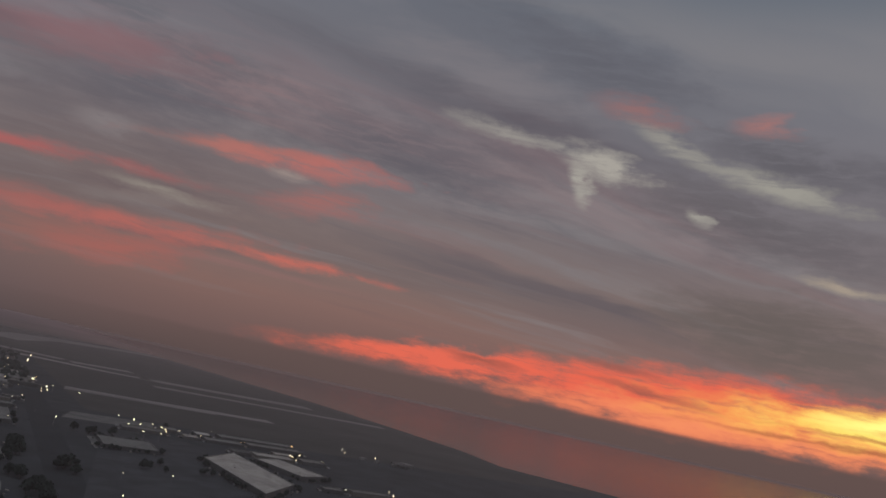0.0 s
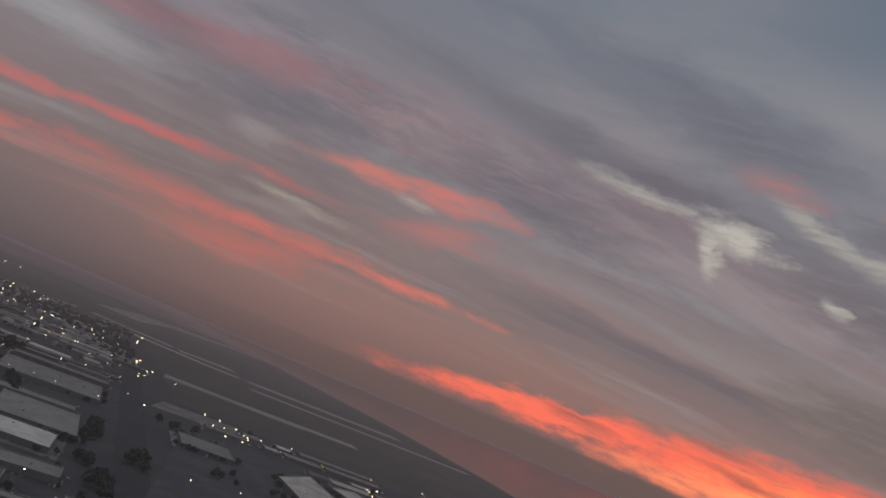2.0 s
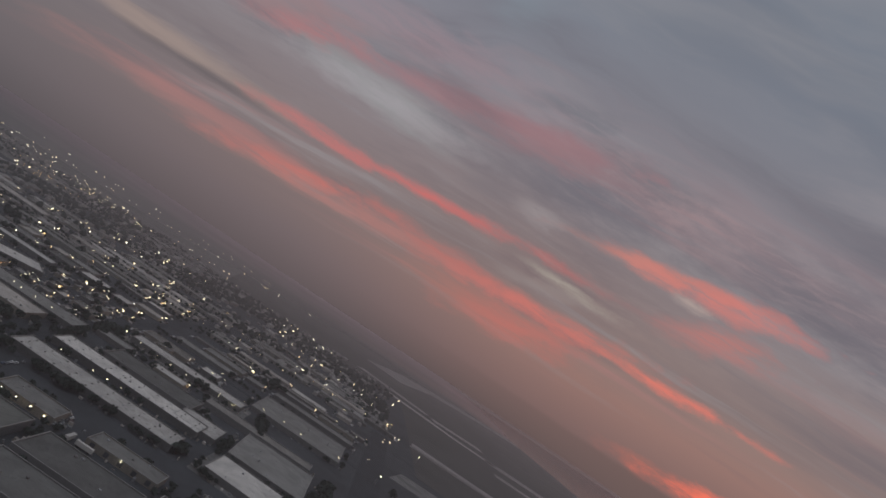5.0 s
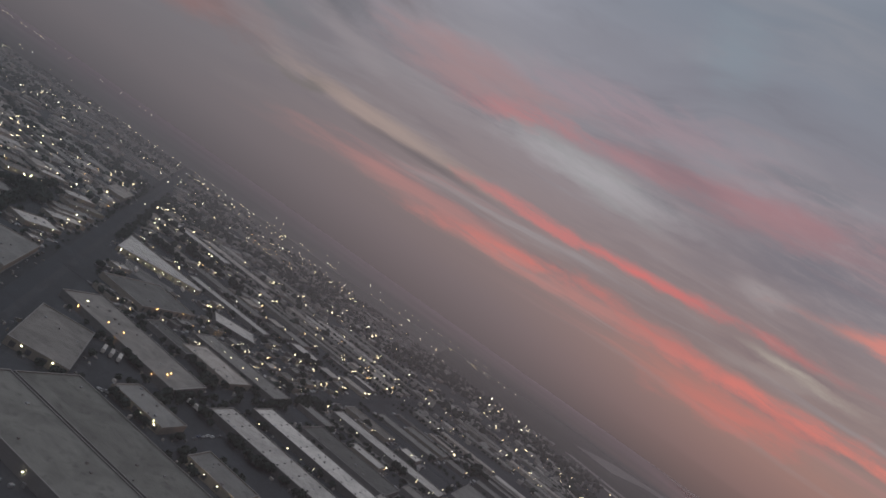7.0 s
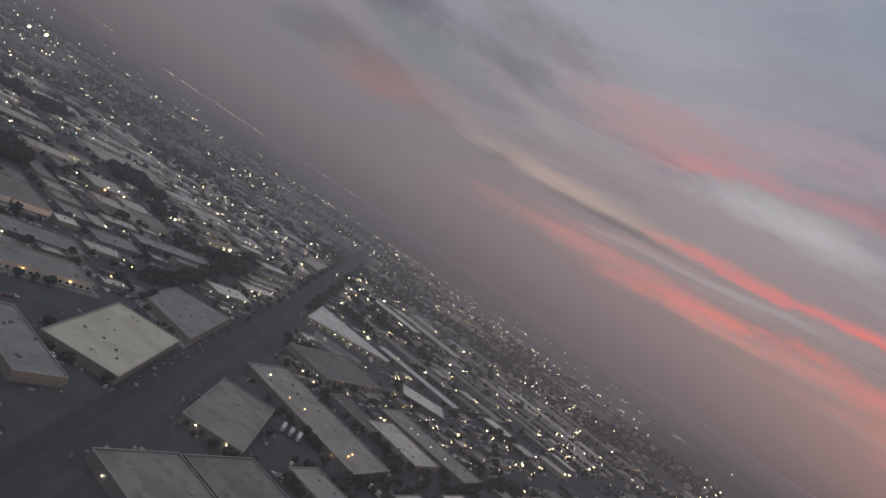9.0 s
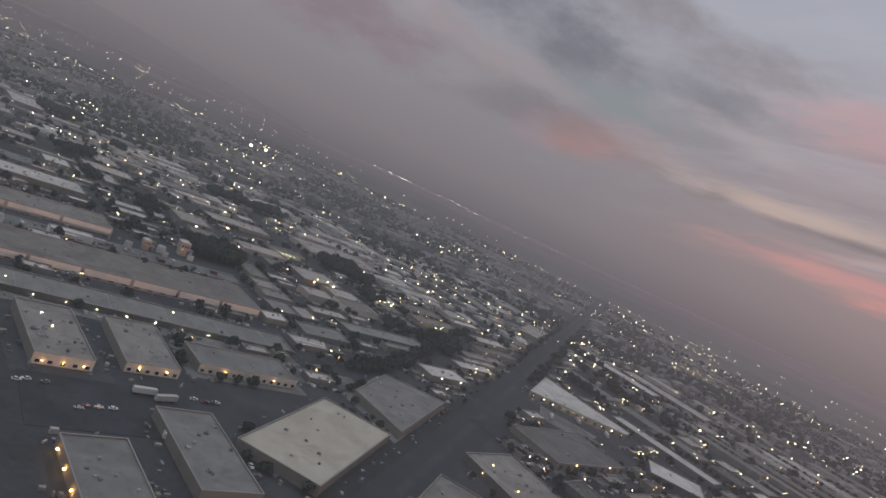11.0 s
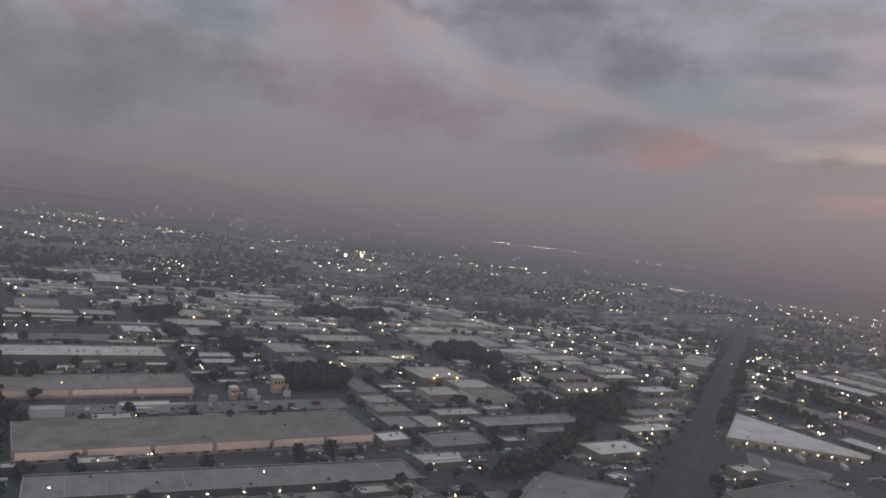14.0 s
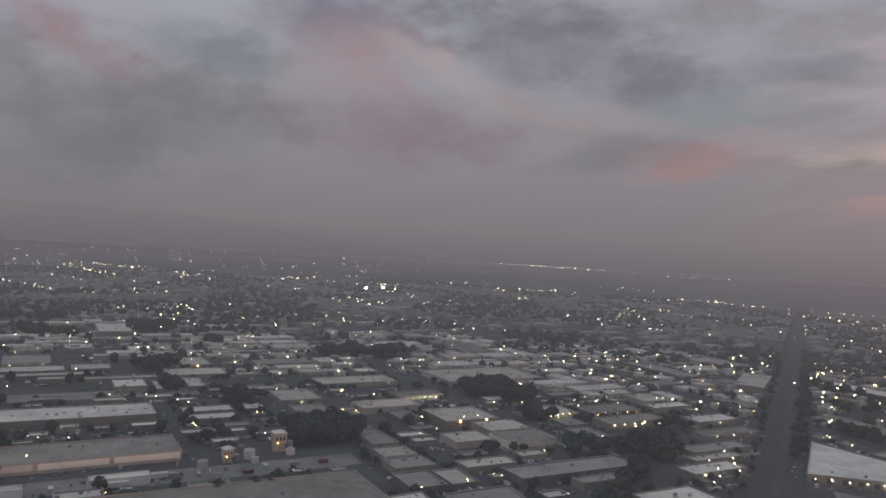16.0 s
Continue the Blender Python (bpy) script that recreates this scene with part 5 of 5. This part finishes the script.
# ---- cars ----
def car_kind(paint):
    root = tagged(new("car"), "parked car", "car", "parked cars")
    bm = bmesh.new()
    prism(bm, [(-2.2, -0.88), (2.2, -0.88), (2.2, 0.88), (-2.2, 0.88)], 0.35, 0.95, [(-2.15, -0.8), (2.05, -0.8), (2.05, 0.8), (-2.15, 0.8)])
    part("body", bm, paint, root)
    bm = bmesh.new()
    prism(bm, [(-1.6, -0.78), (1.0, -0.78), (1.0, 0.78), (-1.6, 0.78)], 0.953, 1.42, [(-1.15, -0.64), (0.35, -0.64), (0.35, 0.64), (-1.15, 0.64)])
    part("window_band", bm, M["glass"], root)
    part("roof_panel", box(bmesh.new(), -0.4, 0, 1.423, 1.48, 1.5, 1.26), paint, root)
    wheel = bmesh.new()
    bmesh.ops.create_cone(wheel, cap_ends=True, segments=10, radius1=0.34, radius2=0.34, depth=0.24, matrix=pose(0, 0, 0, 90))
    data = bpy.data.meshes.new("wheel")
    wheel.to_mesh(data)
    wheel.free()
    data.materials.append(M["tyre"])
    for x, y in ((-1.35, -0.82), (1.35, -0.82), (-1.35, 0.82), (1.35, 0.82)):
        part("wheel", None, None, root, data=data).location = (x, y, 0.34)
    return root


MODELS = [car_kind(p) for p in CAR_PAINT]
NAMES = ("white", "silver", "black", "grey", "dark blue", "dark red")
for m, n in zip(MODELS, NAMES):
    tagged(m, n + " parked saloon car on the asphalt")
used = set()


def car(x, y, turn):
    k = dice.choice((0, 0, 1, 1, 2, 3, 3, 4, 5))
    m = pose(x * K, y * K, 0.23, rz=turn)
    if k in used:
        copy_thing(MODELS[k], m)
    else:
        used.add(k)
        MODELS[k].matrix_basis = m


PARKED = ((-155, 222, 7, 5.6, -61), (-128, 205, 8, 5.4, -61), (-190, 262, 6, 6, 28), (-95, 232, 9, 6.5, 28), (-20, 398, 14, 5, -61), (0, 425, 10, 6, -61), (-270, 372, 12, 9, 28), (-235, 392, 10, 9, 28), (225, 455, 8, 6, 64), (262, 455, 8, 6, 64), (-52, 282, 9, 6, -61), (-25, 200, 6, 6, 28), (170, 160, 8, 7, 28), (255, 130, 8, 6, -61))
PARKED_NORTH = ((330, 640, 10, 7, -60), (-255, 560, 16, 8, 28), (-200, 600, 10, 7, 28), (20, 540, 8, 6, 28), (-10, 525, 8, 6, 28), (255, 30, 8, 6, -61), (440, 60, 8, 7, -61), (525, 120, 10, 7, -61), (10, 640, 8, 5, 28), (80, 600, 10, 7, 28), (-40, 700, 8, 6, -61), (-222, 336, 34, 7, 28), (-232, 470, 26, 8, 28))
for x0, y0, n, step, turn in PARKED + PARKED_NORTH:
    a = radians(turn + (90 if turn == 28 and n % 2 else 0))
    for i in range(n):
        if dice.random() < 0.45:
            car(x0 + CU * step * i + dice.uniform(-1.5, 1.5), y0 + SU * step * i + dice.uniform(-2.5, 2.5), math.degrees(a) + dice.choice((0, 180)) + 90)

far_cars = []
for _ in range(700):
    x, y = -715 + dice.uniform(-1, 1) * 190, 1730 + dice.uniform(-1, 1) * 200
    if abs(x + 715) / 190 + abs(y - 1730) / 210 < 1:
        far_cars.append((x, y, 0.3, dice.uniform(1.4, 3.2), dice.uniform(4, 12), 2.6, CITY + dice.choice((0, 1.57))))
for dist, u, v, a, b in fillers[:900]:
    for _ in range(9):
        far_cars.append((*xy(u + dice.uniform(-0.5, 0.5) * a, v + dice.choice((-1, 1)) * (b / 2 + dice.uniform(2.5, 6.5))), 0.3, 1.5, 6.0, 2.4, CITY + dice.choice((0, 1.57))))
for k, p in enumerate(CAR_PAINT[:4]):
    solids("far_cars", "parked cars and vans between the halls", "cars", p, far_cars[k::4])

# odds and ends in the yards: pallets, bins, crates, stacked goods, small canopies
odds = []
for f in FOOT:
    n = len(f)
    for i in range(n):
        p, q = Vector(f[i]), Vector(f[(i + 1) % n])
        d = (q - p).normalized()
        for _ in range(int((q - p).length / 14)):
            m = p.lerp(q, dice.random()) + Vector((d.y, -d.x)) * dice.uniform(0.5, 11)
            if not any(within(g, m.x, m.y) for g in FOOT):
                a, b = dice.uniform(0.8, 4.5), dice.uniform(0.8, 2.8)
                odds.append((m.x, m.y, 0, dice.uniform(0.5, 2.4), a, b, CITY + dice.choice((0, 0.2, 0.8, 1.57))))
for u, v, a, b in [f[1:] for f in fillers[:500]]:
    for _ in range(7):
        side = dice.choice((-1, 1))
        x, y = xy(u + dice.uniform(-0.55, 0.55) * a, v + side * (b / 2 + dice.uniform(1, 7)))
        odds.append((x, y, 0, dice.uniform(0.5, 2.6), dice.uniform(1, 6), dice.uniform(0.8, 3), CITY + dice.choice((0, 0.3, 1.57))))
for k, m in enumerate((M["metal"], M["grey"], M["wall_dark"], M["wall_cream"], M["warm"])):
    solids("yard_goods", "stacked goods, bins and pallets in the yards", "goods", m, odds[k::5])

# lorry trailers in the truck yards
for x, y, turn in ((205, 246, 64), (212, 242, 64), (198, 250, 64), (352, 606, 75), (402, 634, 77), (440, 622, 77), (-85, 262, 28), (-70, 262, 40), (-45, 222, 110), (-60, 215, 100), (262, -6, -61), (256, 8, 28), (280, 195, -61), (-246, 474, 118), (-222, 486, 118), (-216, 489, 118), (-180, 508, 118), (-172, 512, 118), (-150, 523, 118), (-120, 538, 118), (-112, 542, 118), (-86, 556, 118), (-236, 560, 28), (-215, 585, 30), (20, 505, 20), (34, 512, 25), (44, 522, 95)):
    root = tagged(new("trailer"), "pale box lorry trailer parked in a yard", "trailer", "lorry trailers")
    root.matrix_basis = pose(x * K, y * K, 0.23, rz=turn)
    part("box_body", box(bmesh.new(), 0, 0, 1.1, 3.9, 12, 2.5), M["pale"], root)
    part("chassis", box(bmesh.new(), 0, 0, 0.75, 1.097, 11.6, 1.2), M["wall_dark"], root)
    for dx in (-4.4, -3.2, 3.9):
        for dy in (-0.95, 0.95):
            part("wheel", box(bmesh.new(), dx, dy, 0, 0.9, 0.9, 0.35), M["tyre"], root)

# tanks and containers in the storage yard
for x, y, r, h in ((-190, 618, 3.2, 5), (-160, 652, 3.6, 6), (-128, 672, 3.0, 4), (-152, 640, 2.4, 4)):
    root = tagged(new("storage_tank"), "pale round storage tank in the dusty yard", "tank", "storage tanks")
    root.matrix_basis = pose(x * K, y * K, 0.22)
    part("shell", tube(bmesh.new(), 0, 0, 0, h, r, r, 16), M["pale"], root)
    part("lid", tube(bmesh.new(), 0, 0, h + 0.003, h + 0.7, r, r * 0.2, 16), M["metal"], root)
for k, (x, y, turn) in enumerate(((-206, 592, 28), (-150, 612, 28), (-140, 628, 118), (-118, 640, 28), (-95, 652, 28), (-278, 545, 118), (52, 500, 30), (66, 510, 120), (-30, 425, 28), (-16, 432, 28))):
    root = tagged(new("container"), ("grey", "rust-red", "pale blue-grey")[k % 3] + " steel shipping container in a yard", "container", "shipping containers")
    root.matrix_basis = pose(x * K, y * K, 0.22, rz=turn)
    part("box_body", box(bmesh.new(), 0, 0, 0, 2.6, 6.1, 2.4), (M["metal"], CAR_PAINT[5], CAR_PAINT[1])[k % 3], root)
    bm = bmesh.new()
    for i in range(11):
        for side in (-1.23, 1.23):
            box(bm, -2.75 + i * 0.55, side, 0.15, 2.45, 0.22, 0.06)
    part("side_ribs", bm, (M["metal"], CAR_PAINT[5], CAR_PAINT[1])[k % 3], root)
    for side in (-0.6, 0.6):
        part("door_leaf", box(bmesh.new(), 3.09, side, 0.1, 2.5, 0.06, 1.1), M["wall_dark"], root)

# ---- lamps ----
POLE = tube(bmesh.new(), 0, 0, 0, 7.8, 0.14, 0.08, 6)
box(POLE, 0.7, 0, 7.75, 7.9, 1.5, 0.12)
pole_data, bulb_data = bpy.data.meshes.new("pole"), {}
POLE.to_mesh(pole_data)
POLE.free()
pole_data.materials.append(M["pole"])
for k in ("lamp_white", "lamp_green", "lamp_orange", "lamp_red"):
    bulb_data[k] = bpy.data.meshes.new("lamp_head")
    bm = ball(bmesh.new(), 1.3, 0, 7.6, 0.45)
    bm.to_mesh(bulb_data[k])
    bm.free()
    bulb_data[k].materials.append(M[k])


def street_lamp(x, y, kind="lamp_white", size=1.0):
    root = tagged(new("street_lamp"), {"lamp_white": "lit white street lamp on a grey pole", "lamp_green": "lit yellowish yard lamp on a grey pole", "lamp_orange": "lit orange sodium lamp on a grey pole", "lamp_red": "lit red signal lamp on a pole"}[kind], "street lamp", "street lamps")
    size *= 0.8
    root.matrix_basis = pose(x * K, y * K, 0, rz=dice.uniform(0, 360)) @ Matrix.Diagonal((size, size, size, 1))
    part("pole", None, None, root, data=pole_data)
    part("lamp_head", None, None, root, data=bulb_data[kind])


for x, y in ((1324, 243), (1299, 173), (880, 36), (1070, -3), (1061, -38), (979, -54), (1005, -67), (1048, -75), (933, -100), (1025, -102), (950, -122), (1076, 1081), (1167, 1184), (1643, 1859), (1715, 1895), (1556, 1610), (1601, 1624)):
    street_lamp(x, y, "lamp_green", 1.9)
for x, y in ((711, 292), (752, 305), (650, 207), (658, 183), (707, 208), (933, 391), (753, 201), (777, 174), (786, 141), (1159, 684), (1194, 660), (1059, 526), (1217, 300), (1278, 298), (824, 87), (963, 108), (1303, 470), (1348, 562), (826, 767), (848, 764), (797, 897), (611, 685),
             (611, 673), (666, 904), (728, 983), (677, 957), (664, 964), (575, 853), (523, 697), (386, 428), (396, 406), (408, 387), (413, 377), (420, 354), (433, 337), (478, 344), (202, 120), (362, 195), (381, 161), (390, 144), (402, 131), (575, 317), (588, 291), (596, 265), (609, 245), (636, 198), (648, 178)):
    street_lamp(x, y, "lamp_white")
for x, y in ((202, 349), (565, -197), (441, -243), (616, -247), (335, -125), (31, 813), (49, 822), (136, 844), (142, 845), (154, 856), (222, 813), (236, 838), (258, 665), (279, 688), (249, 644), (704, 1389), (700, 1339), (719, 1313), (762, 1339), (778, 1317), (805, 1314), (700, 1086), (972, 1562), (-503, 822), (-490, 826),
             (-481, 837), (-424, 1232), (-409, 1235), (-352, 1072), (-264, 1172), (-245, 1180), (-227, 1195), (-213, 1204), (-221, 359), (-103, 426), (-161, 297), (-175, 315), (-71, 1118), (130, 838), (146, 855), (201, 875), (232, 827), (252, 832)):
    street_lamp(x, y, "lamp_green" if (x + y) % 3 == 0 else "lamp_white", 1.2)
for x, y in ((59, 485), (37, 420), (231, 296), (263, 236), (259, 229), (215, 307), (-48, 1174), (-25, 1186), (1226, 1836), (1212, 1692), (1253, 1703), (1255, 1687), (1124, 1574), (1237, 1669), (579, 855), (-325, 595), (1271, 483)):
    street_lamp(x, y, "lamp_orange", 1.2)

# stadium lights on tall masts
for x, y in ((-246, 2449), (-197, 2526)):
    root = tagged(new("floodlight_mast"), "tall mast with bright white stadium floodlights", "floodlight", "stadium floodlights")
    root.matrix_basis = pose(x * K, y * K, 0, rz=10)
    part("mast", tube(bmesh.new(), 0, 0, 0, 24, 0.6, 0.3, 8), M["pole"], root)
    part("lamp_bank", box(bmesh.new(), 0, -0.6, 22, 26, 5.5, 0.8), M["lamp_white"], root, "lit bank of floodlights")


def dots(name, label, kind, items):
    """Small lit lamp heads (x, y, z, radius) joined into one mesh."""
    verts, faces = [], []
    for x, y, z, r in items:
        k = len(verts)
        verts += [(x + r, y, z), (x - r, y, z), (x, y + r, z), (x, y - r, z), (x, y, z + r * 0.7), (x, y, z - r * 0.7)]
        faces += [(k + a, k + b, k + c) for a, b, c in ((0, 2, 4), (2, 1, 4), (1, 3, 4), (3, 0, 4), (2, 0, 5), (1, 2, 5), (3, 1, 5), (0, 3, 5))]
    data = bpy.data.meshes.new(name)
    data.from_pydata([(x * K, y * K, z * K) for x, y, z in verts], [], faces)
    data.materials.append(M[kind])
    return tagged(new(name, data), label, "city lights", kind="stuff")


white, orange, red = [], [], []


def lamp_size(x, y):
    """Radius of a lamp head, enlarged with distance to stand in for glare."""
    return (0.32 + 0.52 * dice.random() ** 2.0) * min(2.2, 0.28 + 0.00090 * math.hypot(x + 150, y + 200)) * (1.25 if uv(x, y)[0] > 300 and y < 1200 else 1.0)


def x_east(u, v):
    """Whether a place lies beyond the diagonal road."""
    x, y = xy(u, v)
    return (x - 63) * DIAG[1] - (y - 181) * DIAG[0] > 0


for i, (dist, u, v, a, b) in enumerate(fillers):
    for _ in range(8 if x_east(u, v) else 3):
        if dice.random() < 0.24:
            x, y = xy(u + dice.uniform(-0.5, 0.5) * a, v - b / 2 - dice.uniform(0.8, 3))
            (orange if dice.random() < 0.1 else white).append((x, y, dice.uniform(6, 10), lamp_size(x, y)))
goal = len(white) + 950
while len(white) < goal:
    b, d = radians(dice.uniform(-40, 98)), 1300 + 4600 * dice.random() ** 0.9
    x, y = -150 + d * math.sin(b), -330 + d * math.cos(b)
    u, v = uv(x, y)
    if (u > 1000 and v < -400) or u > 2450 or noise.noise((x * 0.003, y * 0.003, 8)) < 0.08:
        continue
    white.append((x, y, 26, lamp_size(x, y)))
# strings of lamps along far avenues
for (x0, y0), (x1, y1), n, z in (((454, 6000), (857, 5800), 34, 34), ((857, 5800), (1204, 5600), 34, 34), ((1204, 5600), (1364, 5173), 14, 34), ((1444, 5039), (2000, 5000), 20, 34), ((-230, 6050), (120, 6050), 12, 60),
                              ((-1665, 2811), (-1385, 3088), 12, 10), ((-1385, 3088), (-859, 2760), 22, 10), ((-1450, 2900), (-1107, 2515), 16, 8), ((-1240, 2097), (-947, 1840), 14, 8), ((-2500, 4300), (-500, 5200), 36, 36),
                              ((1400, 2100), (2000, 1500), 34, 8), ((900, 2900), (1700, 2300), 40, 8), ((1150, 1750), (1560, 1560), 18, 8), ((1700, 2500), (2700, 1600), 44, 10), ((2000, 3000), (3000, 2000), 34, 30)):
    for i in range(n):
        f = (i + dice.uniform(-0.45, 0.45)) / n
        x, y = x0 + (x1 - x0) * f + dice.gauss(0, 14), y0 + (y1 - y0) * f + dice.gauss(0, 14)
        white.append((x, y, z / K if z > 30 else 26, lamp_size(x, y) * 1.05))
for _ in range(20):
    x, y = 1215 + dice.gauss(0, 55), 1690 + dice.gauss(0, 45)
    orange.append((x, y, 7, lamp_size(x, y) * 0.7))
for _ in range(12):
    x, y = 1175 + dice.gauss(0, 22), 2850 + dice.gauss(0, 90)
    (orange if dice.random() < 0.5 else white).append((x, y, dice.uniform(5, 16), lamp_size(x, y) * 0.55))
for i in range(26):
    x, y = xy(-79 + dice.uniform(-4, 1), 420 + i * 30 + dice.uniform(-8, 8))
    red.append((x, y, 0.9, dice.uniform(0.35, 0.5)))
dots("distant_lamps", "far yellowish street lamps", "lamp_far", [w for i, w in enumerate(white) if i % 5 < 3])
dots("distant_lamps", "far white street lamps", "lamp_far_white", [w for i, w in enumerate(white) if i % 5 > 2])
dots("distant_sodium_lamps", "far orange sodium lamps", "lamp_far_orange", orange)
dots("tail_lights", "red tail lights of cars on the boulevard", "lamp_red", red)
